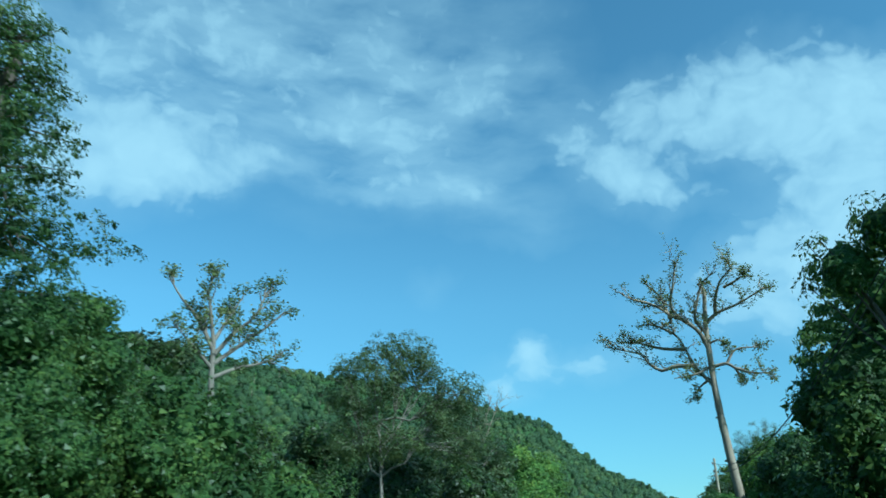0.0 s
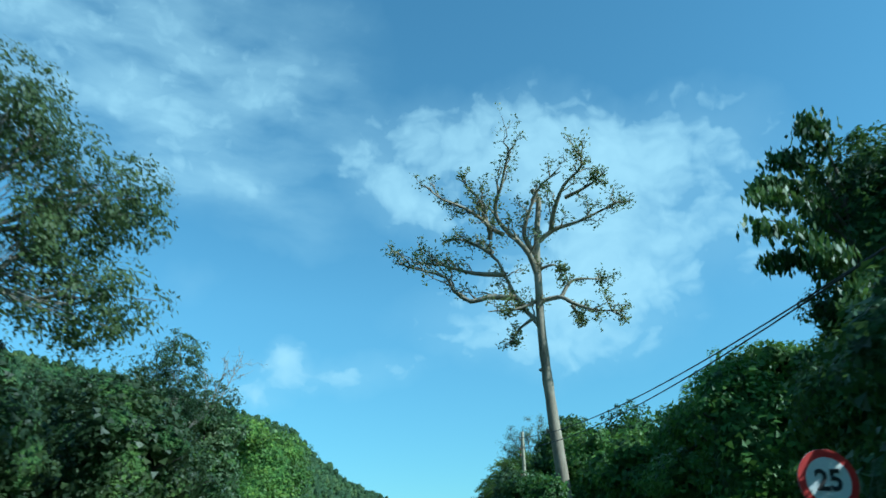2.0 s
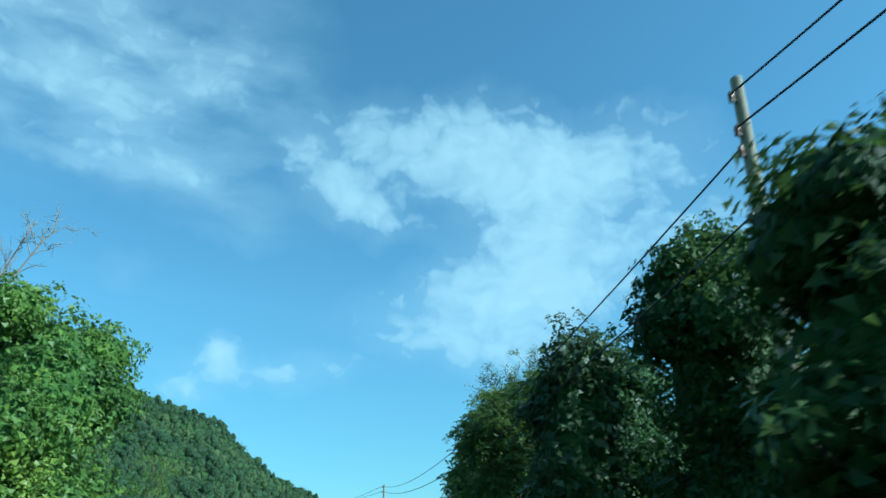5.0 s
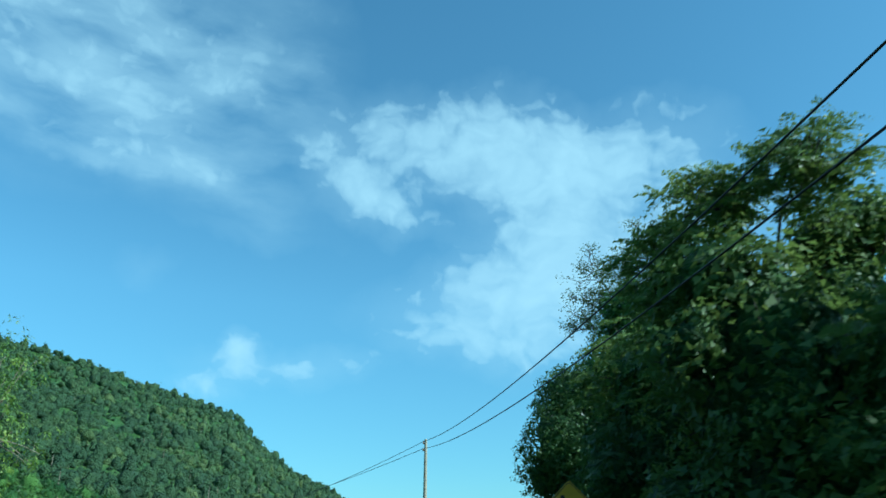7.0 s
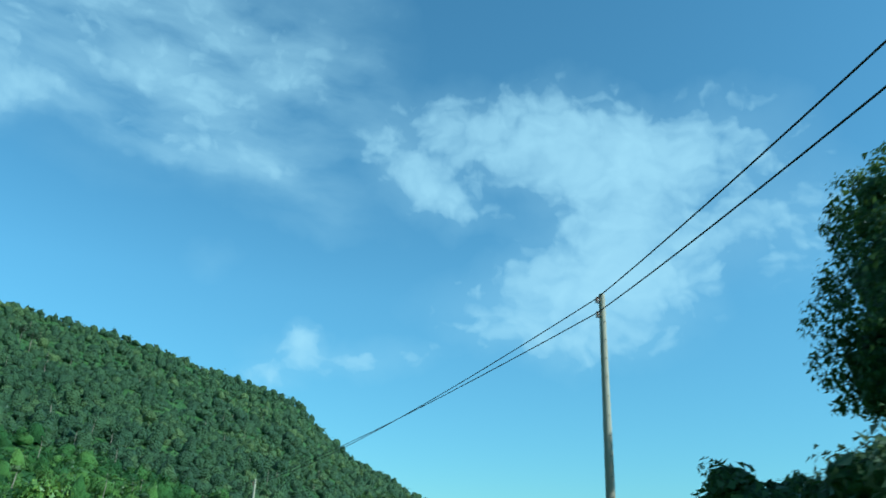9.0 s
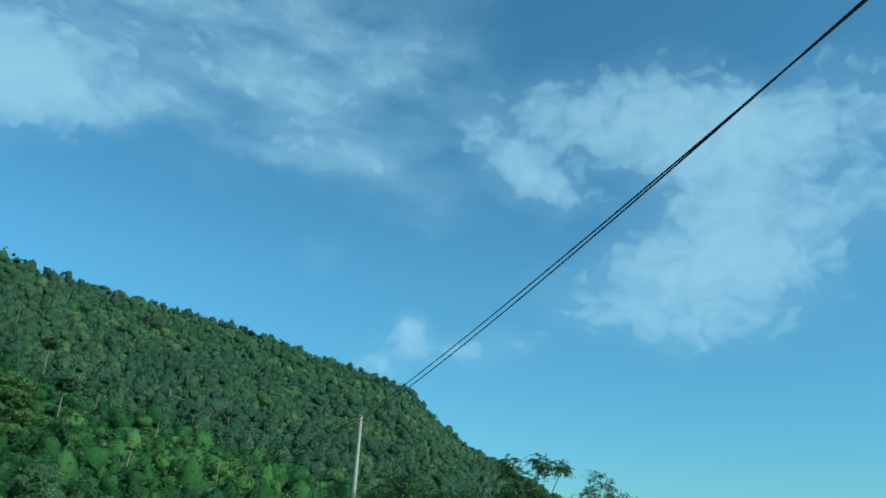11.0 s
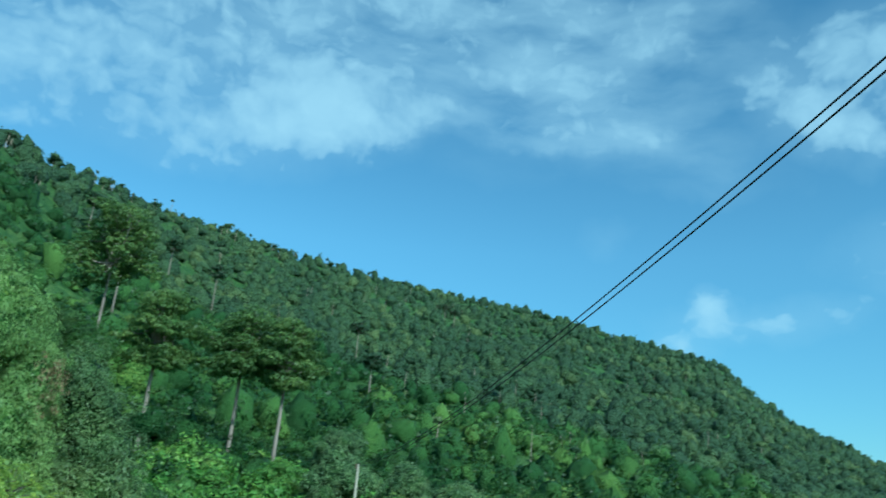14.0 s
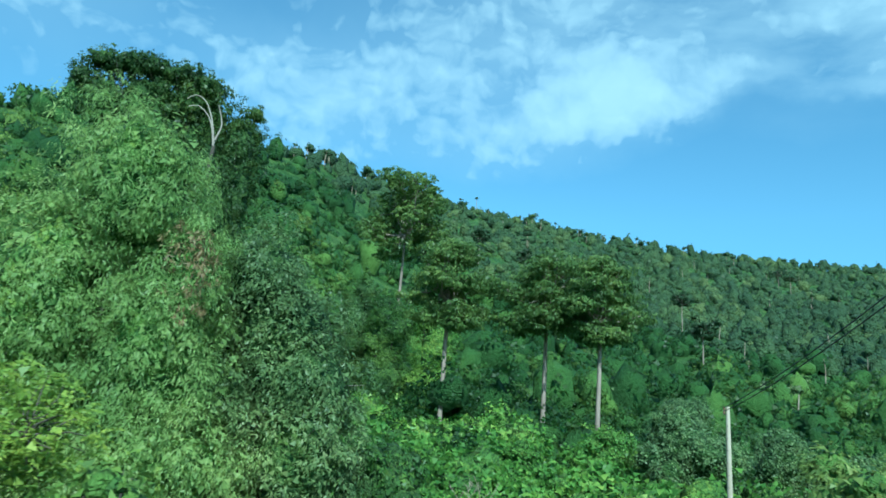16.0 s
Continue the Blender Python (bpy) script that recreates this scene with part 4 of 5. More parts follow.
# feathery two-lobed tree leaning over the verge
LEAF_FEATHER = leaf_material("leaf_feathery", (0.065, 0.098, 0.038), (0.12, 0.165, 0.055), (0.2, 0.235, 0.08), through_light=0.4)
plant("tree", (-2.6, 33.0), [(-0.5, 0, 8.9, 1.6, 1.6, 2.0), (0.7, 0, 9.9, 1.2, 1.2, 1.0), (-1.5, 0, 8.6, 1.2, 1.3, 1.5), (1.6, 0, 9.4, 0.8, 1.0, 1.0), (3.1, 0.2, 8.3, 1.1, 1.3, 1.1),
      (2.2, 0, 7.3, 0.9, 1.0, 0.8), (3.0, 0, 6.0, 1.2, 1.2, 0.9), (-1.4, 0, 6.2, 1.3, 1.4, 0.9), (0.6, 0, 6.2, 1.2, 1.2, 0.8)],
      "feathery grey-green tree with a forked trunk", "tree", LEAF_FEATHER, BARK_GREY, ROADSIDE, trunk=0.09, clumps=680, per=44, spread=0.26, size=0.11, lo=0.25,
      slim=0.45, twigs=22, fork=0.35, seed=3, lump=0.25)
dense((-2.8, 36.0), 3.0, 7.0, DARK_BUSH, leaf=LEAF_DULL, n=1.5, name="bush", cat="bush")
dense((1.0, 40.5), 2.6, 7.2, DARK_BUSH, leaf=LEAF_DULL, n=1.5, name="bush", cat="bush")
dense((-0.8, 46.4), 2.8, 8.9, "dull green broadleaf tree standing beside the road", leaf=LEAF_DULL, n=1.5)
plant("tree", (1.6, 57.0), [(0.2, 0.3, 9.4, 1.9, 1.9, 1.8), (0.3, 0, 11.0, 1.3, 1.3, 1.2), (-1.4, 0, 9.2, 1.4, 1.4, 1.5), (1.9, 0.5, 8.8, 1.3, 1.3, 1.2), (-0.4, 0, 6.8, 2.2, 2.2, 1.8)], "small grey-green tree beside the road", "tree",
      LEAF_GREY, BARK_GREY, ROADSIDE, clumps=420, per=26, spread=0.25, size=0.15, trunk=0.12, lo=0.3)
plant("tree", (13.9, 92.0), [(0.2, 0, 6.4, 1.0, 1.0, 1.5), (0.5, 0, 4.6, 1.2, 1.2, 1.6), (-0.4, 0, 4.4, 1.0, 1.0, 1.5), (0.2, 0, 2.6, 1.3, 1.3, 1.6)],
      "slim light-green tree with pale stems", "tree", LEAF_LIME, BARK_PALE, ROADSIDE, clumps=210, per=22, spread=0.2, size=0.12, trunk=0.09, lo=0.3, slim=0.35, stems=2)
# airy tree above the dense one
branchy("tree", (38.3, 95.2), -46.6, [(0.9, 1.6), (0.7, 6), (0.4, 10.5), (0.3, 12.4)],
        [([(0.35, 11.6), (-0.6, 12.9), (-1.5, 13.2), (-2.3, 13.6), (-3.1, 13.5)], 0.4), ([(0.3, 12.2), (-0.6, 13.5), (-1.0, 14.8), (-1.4, 15.5), (-1.7, 15.9)], -0.5),
         ([(0.3, 12.4), (-0.1, 14.5), (-0.2, 15.5), (-0.3, 16.2)], 0.8), ([(0.3, 12.4), (1.0, 13.6), (1.2, 15), (1.3, 16.2), (1.4, 17.2)], -0.4),
         ([(1.0, 13.8), (1.9, 15.2), (2.4, 16.6)], 0.6), ([(0.4, 12), (1.8, 14), (2.7, 15.4), (3.0, 16.2)], -0.6), ([(-0.6, 12.9), (-1.8, 14.4), (-2.7, 14.9)], -0.3),
         ([(0.6, 11), (1.8, 12.6), (3.0, 14)], 0.3), ([(0.5, 10.6), (-0.8, 11.6), (-1.6, 12.2)], 0.4)],
        "slender tree with an airy crown of small leaves", "tree", LEAF_OLIVE, BARK_DARK, trunk_r=0.16, limb_r=0.085, subs=14, tufts=7, per=15, size=0.12, spread=0.16, seed=12,
        reach=0.34, droop=0.2)
# feather-leaved trees whose sprays reach out over the verge
def sprays(at, lobes, label, leaf=LEAF_PINNATE, n=90, size=0.13, frond=0.55, seed=0, core=0, group=ROADSIDE):
    """A tree with pinnate leaves: rows of leaflets along drooping fronds."""
    rnd = np.random.default_rng(300 + seed + int(at[1]))
    b = gz(*at)
    lobes = [(x - at[0], y - at[1], z - b, rx, ry, rz) for x, y, z, rx, ry, rz in lobes]
    ob = thing("tree", (at[0], at[1], b - 0.05), label, "tree", group)
    wgt = np.array([l[3] * l[5] for l in lobes])
    pts = np.concatenate([lobe_points(l, max(4, int(n * g)), rnd, 0.4, 0.25) for l, g in zip(lobes, wgt / wgt.sum())])
    mids, dirs = [], []
    for p in pts:
        for q in range(5):
            d = rnd.normal(size=3)
            d[2] = d[2] * 0.35 + 0.1
            d /= np.linalg.norm(d)
            s = np.linspace(0.1, 1, 9)[:, None] * frond * rnd.uniform(0.7, 1.3)
            line = p + d * s + np.array([0, 0, -0.55]) * s ** 2
            side = np.cross(d, [0, 0, 1])
            side /= np.linalg.norm(side) + 1e-9
            for sg in (-1, 1):
                mids.append(line + side * sg * size * 0.45)
                dirs.append(np.tile(side * sg + d * 0.45 + [0, 0, -0.35], (9, 1)))
    sets = [leaf_arrays(np.concatenate(mids), size, rnd, 0, 0.42, np.concatenate(dirs), tri=True)]
    if core:
        sets.append(core_arrays(lobes, core * 2, 0.19, rnd))
    v, f = join_arrays(*sets)
    part("crown", mesh_of("crown", v, f, leaf), leaf, ob)
    top = np.array([0, 0, lobes[0][2] * 0.7])
    runs = [(curve_through((0, 0, 0), top, 0, 6, rnd, 0.06), np.linspace(0.13, 0.07, 6))]
    for l in lobes:
        limb = curve_through(top * rnd.uniform(0.6, 1), l[:3], 0.2, 6, rnd, 0.08)
        runs.append((limb, np.linspace(0.06, 0.025, 6)))
    for p in pts:
        j = int(np.argmin([np.linalg.norm(p - np.array(l[:3])) for l in lobes]))
        runs.append((curve_through(lobes[j][:3], p, 0.05, 4, rnd, 0.05), np.linspace(0.022, 0.006, 4)))
    part("trunk", tubes("trunk", runs, BARK_DARK, 5), BARK_DARK, ob)
    return ob


FEATHER = "feather-leaved green tree reaching over the verge"
sprays((24.4, 69.6), [(23.6, 69.8, 7.0, 1.3, 1.2, 1.3), (25.2, 69.4, 8.2, 1.3, 1.4, 1.1), (22.9, 70.0, 6.6, 0.7, 0.7, 0.6), (24.0, 70.0, 4.6, 2.0, 2.0, 2.2), (26.4, 68.6, 9.4, 1.0, 1.0, 0.8)], FEATHER, n=330, core=220)
sprays((28.6, 79.8), [(28.0, 80.6, 9.2, 1.1, 1.1, 1.0), (28.8, 79.8, 10.4, 1.2, 1.2, 0.9), (28.4, 80, 7.4, 1.6, 1.6, 1.6), (29.6, 78, 10.6, 1.2, 1.2, 1.0)], FEATHER, n=330, core=220, seed=2)
sprays((30.4, 85.0), [(29.8, 84.4, 7.6, 1.7, 1.7, 1.3), (31, 85.5, 8.4, 1.6, 1.6, 1.2)], FEATHER, n=120, core=80, seed=3)
sprays((29.9, 146.5), [(27.7, 147.2, 4.1, 0.8, 0.8, 0.6), (29.8, 146.4, 5.3, 0.9, 0.8, 0.8), (28.7, 146.8, 4.7, 0.6, 0.7, 0.7), (31.1, 146.0, 4.8, 0.8, 0.8, 0.7), (32.5, 145.7, 4.8, 0.6, 0.6, 0.6), (30.4, 146.5, 3.2, 1.9, 1.4, 1.4),
       (31.8, 146.2, 3.4, 1.5, 1.2, 1.2)], "feather-leaved green tree beside a concrete pole", LEAF_DARK, n=380, size=0.1, frond=0.42, seed=4, core=260)
dense((30.6, 147.3), 1.7, 3.4, DARK_BUSH, name="bush", cat="bush")
dense((35.6, 152.0), 2.6, 4.3, DARK_BUSH, name="bush", cat="bush")
sprays((43.0, 171.0), [(41.2, 172, 9.3, 0.9, 0.9, 0.9), (43.4, 170.2, 9.5, 0.9, 0.9, 0.9), (45.0, 170.2, 9.3, 0.7, 0.7, 0.7), (42.2, 171, 7.4, 1.8, 1.8, 1.3), (43.6, 171, 5.2, 2.2, 2.2, 1.8),
       (41.4, 172, 5.0, 2.0, 2.0, 1.6)], "tall feather-leaved tree by the field", LEAF_DARK, n=260, size=0.17, frond=0.75, seed=6, core=420)
plant("tree", (48.5, 171.0), [(0, 0, 6.6, 2.4, 2.4, 2.2), (1.2, 0, 5.0, 2.2, 2.2, 2.2), (-1.6, 0, 4.4, 1.8, 1.8, 2.0)], "small rounded grey-green tree by the field", "tree", LEAF_GREY, BARK_GREY,
      ROADSIDE, clumps=420, per=22, spread=0.3, size=0.17, lo=0.3)
dense((31.0, 156.4), 2.0, 4.2, DARK_BUSH, name="bush", cat="bush")
dense((35.0, 160.0), 3.0, 5.2, DARK_BUSH, name="bush", cat="bush")
dense((42.0, 163.0), 3.2, 5.2, DARK_BUSH, name="bush", cat="bush")

# drooping branch with large hanging leaves
droop = thing("tree", (18.9, 32.4, gz(18.9, 32.4)), "tree with long drooping branches of large hanging leaves", "tree", ROADSIDE)
rd = np.random.default_rng(77)
runs, big, axes = [], [], []
g0 = gz(18.9, 32.4)
for ex, ey, ez in ((15.5, 32.2, 9.9), (16.0, 32.4, 10.9), (16.4, 31.4, 8.9), (17.0, 32.6, 12.2), (16.4, 32.8, 11.5), (16.9, 31.0, 7.8), (16.6, 33.2, 9.4), (17.4, 31.8, 13.0), (17.6, 31.2, 6.8)):
    line = curve_through((0, 0, ez - 1.6 - g0), (ex - 18.9, ey - 32.4, ez - g0), 0.8, 10, rd, 0.04)
    runs.append((line, np.linspace(0.06, 0.012, 10)))
    for p in line[3:]:
        for q in range(5):
            big.append(p + rd.normal(0, 0.09, 3) - [0, 0, 0.14])
            axes.append(np.array([rd.normal(0, 0.3), rd.normal(0, 0.3), -1.0]))
runs.append((curve_through((0, 0, 0), (0, 0, 10.5), 0, 6, rd, 0.05), np.linspace(0.16, 0.08, 6)))
part("trunk", tubes("trunk", runs, BARK_DARK, 5), BARK_DARK, droop)
leaf_mesh = mesh_of("leaf", *leaf_arrays(np.zeros((1, 3)), np.array([0.34]), np.random.default_rng(3), 0, 0.42, np.array([[0.0, 0, -1]])), LEAF_MID)
for p, a in list(zip(big, axes))[:290]:
    lf = part("leaf", leaf_mesh, LEAF_MID, droop)
    lf.location = p
    lf.rotation_euler = (a[0], a[1], rd.uniform(0, 6.28))
fill = np.array([p for p in big for q in range(11)]) + rd.normal(0, 1, (len(big) * 11, 3)) * [0.17, 0.17, 0.1] - [0, 0, 0.06]
v, f = leaf_arrays(fill, 0.26, rd, 0, 0.42, np.tile([0.0, 0, -1.3], (len(fill), 1)))
part("foliage", mesh_of("foliage", v, f, LEAF_DARK), LEAF_DARK, droop)

# light-green willowy tree and bushes at the bend
plant("willow_tree", (-7.8, 178.2), [(-0.8, -1.3, 10.8, 2.5, 2.4, 3.2), (-1.9, -3.0, 6.6, 2.4, 2.2, 3.6), (0.4, 0.2, 7.6, 1.8, 1.8, 2.4),
      (0.0, 0.0, 5.0, 3.0, 3.0, 3.4), (-2.4, -4.2, 3.0, 2.0, 2.2, 2.6), (0.8, 0.6, 2.0, 3.0, 3.4, 2.0)],
      "large pale-green willowy tree with drooping narrow leaves", "tree", LEAF_WILLOW,
      BARK_GREY, ROADSIDE, trunk=0.12, clumps=1500, per=62, spread=0.38, size=0.175, droop=0.5, slim=0.24, lo=0.55, stems=2, twigs=8, core=2500, core_size=0.24, lump=0.32,
      patch=(3.3, -1.5, 7.6, 0.9, 0.9, 1.5, LEAF_RUST))
LEAF_SILVER = leaf_material("leaf_silver_green", (0.1, 0.165, 0.06), (0.175, 0.255, 0.085), (0.28, 0.35, 0.125), through_light=0.4)
plant("tree", (-5.4, 181.6), [(-0.9, -0.8, 8.4, 1.6, 1.7, 2.2), (-0.2, 0, 6.6, 2.0, 2.1, 2.2), (0.6, 0.4, 4.8, 2.1, 2.2, 2.2), (0.9, 0.4, 2.6, 2.2, 2.4, 2.2), (-1.6, -1.4, 4.4, 1.8, 1.8, 2.4)],
      "silvery green small-leaved tree leaning against a willowy tree", "tree", LEAF_SILVER, BARK_GREY, ROADSIDE, trunk=0.12, clumps=620, per=44, spread=0.34, size=0.15, slim=0.4, lo=0.6, core=1400,
      core_size=0.2, lump=0.28, twigs=6)
for x, y, r, top, lf in ((2.4, 171.6, 1.2, 1.3, LEAF_LIME), (-8.5, 167.0, 2.4, 4.6, LEAF_CREEPER),
                         (-13.5, 172, 3.0, 8.0, LEAF_CREEPER), (-12.5, 178.5, 2.2, 6.2, LEAF_CREEPER), (-18.5, 174.5, 3.2, 7.5, LEAF_CREEPER), (-17.0, 186.5, 2.8, 6.0, LEAF_CREEPER), (-10.5, 187.0, 2.4, 4.6, LEAF_CREEPER), (-21.5, 181.5, 3.2, 7.4, LEAF_CREEPER), (-21.0, 190.5, 3.0, 6.0, LEAF_CREEPER), (-3.6, 185.0, 1.6, 2.2, LEAF_MID), (-5.6, 187.5, 1.8, 2.6, LEAF_MID), (-15, 181, 3.0, 7.0, LEAF_LIME)):
    dense((x, y), r, top, "leafy yellow-green bush on the verge of the bend" if lf is LEAF_LIME else DARK_BUSH, leaf=lf, name="bush", cat="bush", size=0.17, n=1.3, core_size=0.22, droop=0.3)
for k, (x, y, r, top) in enumerate(((0.4, 167.8, 1.7, 2.6), (-1.8, 171.0, 2.0, 3.0), (-4.6, 167.6, 2.0, 4.0))):
    sprays((x, y), [(x, y, top - 0.7, r * 0.8, r * 0.8, 0.6), (x - r * 0.5, y, top - 1.4, r * 0.7, r * 0.7, 0.6), (x + r * 0.6, y + 0.4, top - 1.5, r * 0.7, r * 0.7, 0.6), (x, y, top * 0.35, r, r, top * 0.3)],
           "small feather-leaved yellow-green tree on the verge of the bend", LEAF_YELLOW, n=150, size=0.12, frond=0.6, seed=20 + k, core=90)
for x, y, r, top, lf in ((10.6, 188.4, 2.4, 2.9, LEAF_SCRUB), (14.2, 191.0, 2.6, 3.0, LEAF_SCRUB), (18.0, 194.0, 2.6, 3.2, LEAF_SCRUB), (-8.0, 228, 4.6, 8.0, LEAF_ROUND), (-3.0, 238, 4.2, 7.5, LEAF_ROUND),
                         (-14, 226, 3.4, 6.0, LEAF_CREEPER), (4.0, 236, 4.0, 6.0, LEAF_ROUND), (-19, 219, 2.6, 4.4, LEAF_CREEPER), (25.0, 216, 3.4, 3.4, LEAF_SCRUB), (-21, 262, 5, 13.6, LEAF_ROUND), (-56.0, 243.5, 4.5, 27.0, LEAF_MID), (-50.0, 247.0, 4.5, 25.0, LEAF_CREEPER), (-62, 243, 4.5, 29.0, LEAF_DARK)):
    dense((x, y), r, top, "rounded olive-green bush near the bend", leaf=lf, name="bush", cat="bush", size=0.17, n=1.3, core_size=0.24)


# ---- flat-topped trees and tall trees on the hillside ----
def umbrella(at, under, top, r, label, leaf=LEAF_FLAT, seed=0, size=0.46, lean=(0, 0), clumps=480, tr=0.25):
    """A straight pale trunk under a wide flat crown in layers."""
    rnd = np.random.default_rng(600 + seed)
    b = gz(*at)
    th = (top - under)
    lobes = [(0, 0, under - b + th * 0.5, r * 0.4, r * 0.4, th * 0.1)]
    for k in range(40):
        u = rnd.uniform(0.05, 0.95)
        edge = r * (1 - abs(u - 0.42) ** 2 * 2.4)
        a, d = k * 2.4 + rnd.uniform(0, 0.6), rnd.uniform(0.15, 0.8) * edge
        lobes.append((lean[0] + math.cos(a) * d, lean[1] + math.sin(a) * d, under - b + th * u, r * rnd.uniform(0.24, 0.36), r * rnd.uniform(0.24, 0.36), th * 0.085))
    return plant("umbrella_tree", at, lobes, label, "tree", leaf, BARK_TAN, "flat-topped trees on the slope", trunk=tr, clumps=clumps, per=24, size=size, spread=0.55, flat=0.4,
                 lo=0.25, fork=0.6, seed=seed, twigs=1, lump=0.3, limb_from=5, wob=0.012)


FLAT = "tall flat-topped tree with a bare pale trunk"
umbrella((-33.2, 227.0), 15.8, 25.8, 5.9, FLAT, seed=1, clumps=900, size=0.36)
umbrella((-25.2, 234.0), 16.2, 25.4, 5.9, FLAT, seed=2, clumps=900, size=0.36)
umbrella((-18.5, 233.0), 14.8, 23.6, 5.2, FLAT, seed=3, clumps=800, size=0.36)
umbrella((-61.2, 251.0), 34.0, 49.0, 8.6, FLAT, seed=4, size=0.46, clumps=760)
umbrella((-57.0, 202.0), 20.5, 29.5, 6.5, FLAT, seed=8, size=0.6, clumps=640)
for k, (x, y, up, r) in enumerate(((-168, 423, 22, 5.0), (-152, 436, 21, 4.5), (-120, 330, 20, 6), (-190, 395, 20, 6), (-60, 390, 16, 5), (-95, 470, 18, 6), (-136, 813, 22, 9), (-125, 805, 20, 8))):
    umbrella((x, y), gz(x, y) + up * 0.72, gz(x, y) + up, r, FLAT, seed=20 + k, size=0.8, clumps=130, leaf=WOODS_HAZED)

# dark tree smothered in creepers, with a dead pale branch
g1 = gz(-97, 235)
plant("overgrown_tree", (-97, 235), [(0, 0, 57.2 - g1, 5.5, 5.5, 7), (3, 4, 50 - g1, 5, 5, 9), (2, -3, 62.7 - g1, 4.6, 4.6, 2.8), (0.5, -7, 63.7 - g1, 4, 4.2, 2.2), (-1.2, -11, 63.7 - g1, 3.8, 4, 2.0), (-2.6, -14.5, 63.3 - g1, 3.6, 3.6, 2.0), (-4, -18, 62.3 - g1, 3.4, 3.4, 2.0), (8, -4, 47 - g1, 2.4, 2.4, 4), (9, -4.5, 39 - g1, 3.4, 3.4, 6),
      (-6.0, -20.5, 59.2 - g1, 2.0, 2.0, 2.0), (1, -1, 45 - g1, 6, 6, 9), (5, -3, 42 - g1, 5, 5, 6), (2, 2, 35 - g1, 7, 7, 7), (8, 0, 37 - g1, 4, 4, 7), (3.6, 6, 56.7 - g1, 3, 3, 4), (-5, -8, 60.7 - g1, 2, 2.4, 1.6), (4.5, 7, 61.7 - g1, 1.8, 1.8, 1.4), (2, -5, 58.7 - g1, 3.2, 3.4, 3.4), (0, -10, 60.2 - g1, 2.2, 2.4, 1.8), (-1, -6, 57.2 - g1, 4.4, 4.4, 5), (-2, -12, 57.7 - g1, 4, 4, 4.5), (-4.5, -17, 56.2 - g1, 4, 4, 5), (0, -2, 53 - g1, 6, 6, 7), (-3, -10, 52 - g1, 6, 6, 6), (6, 3, 52 - g1, 4, 4, 8), (8, 2, 44 - g1, 4.5, 4.5, 8)],
      "huge dark tree smothered in creepers on the slope", "tree", LEAF_DARK, BARK_DARK, "", limb_from=1, trunk=0.42, clumps=2300, per=28, spread=0.7, size=0.46, lo=0.6, core=3400, core_size=0.8, twigs=6,
      fork=0.7, seed=2)
s0 = gz(-90.6, 232.8)
snag = thing("dead_tree", (-90.6, 232.8, s0), "dead tree with bleached forked top on the slope", "tree")
lean_line = smooth_line([(0, 0, 0), (0.5, -0.3, 30 - s0), (3.4, -2.2, 43 - s0), (5, -3, 49 - s0)], 10)
part("trunk", tubes("trunk", [(lean_line, np.linspace(0.45, 0.3, len(lean_line)))], BARK_DARK, 8), BARK_DARK, snag, "dark lower trunk")
dead = rough_material("dead_wood", (0.2, 0.17, 0.135), (0.36, 0.32, 0.26), 1.0, 0.85, 0.2)
for row in ([(0, 0, 48.6), (-0.4, -0.5, 51.6), (-1.0, -1.2, 54), (-2.2, -2.6, 55.6), (-3.2, -3.8, 55.2)], [(-0.1, 0, 49.5), (-0.8, -0.6, 53.5), (-1.6, -1.8, 56.6), (-2.6, -3.2, 57.4), (-3.4, -4.2, 56.4)],
            [(0, 0, 50), (0.3, 0.6, 53), (-0.3, -0.2, 56.4)]):
    line = smooth_line([(x + 5, y - 3, z - s0) for x, y, z in row], 10)
    part("limb", tubes("limb", [(line, np.linspace(0.19, 0.06, len(line)))], dead, 6), dead, snag, "bleached bare limb")


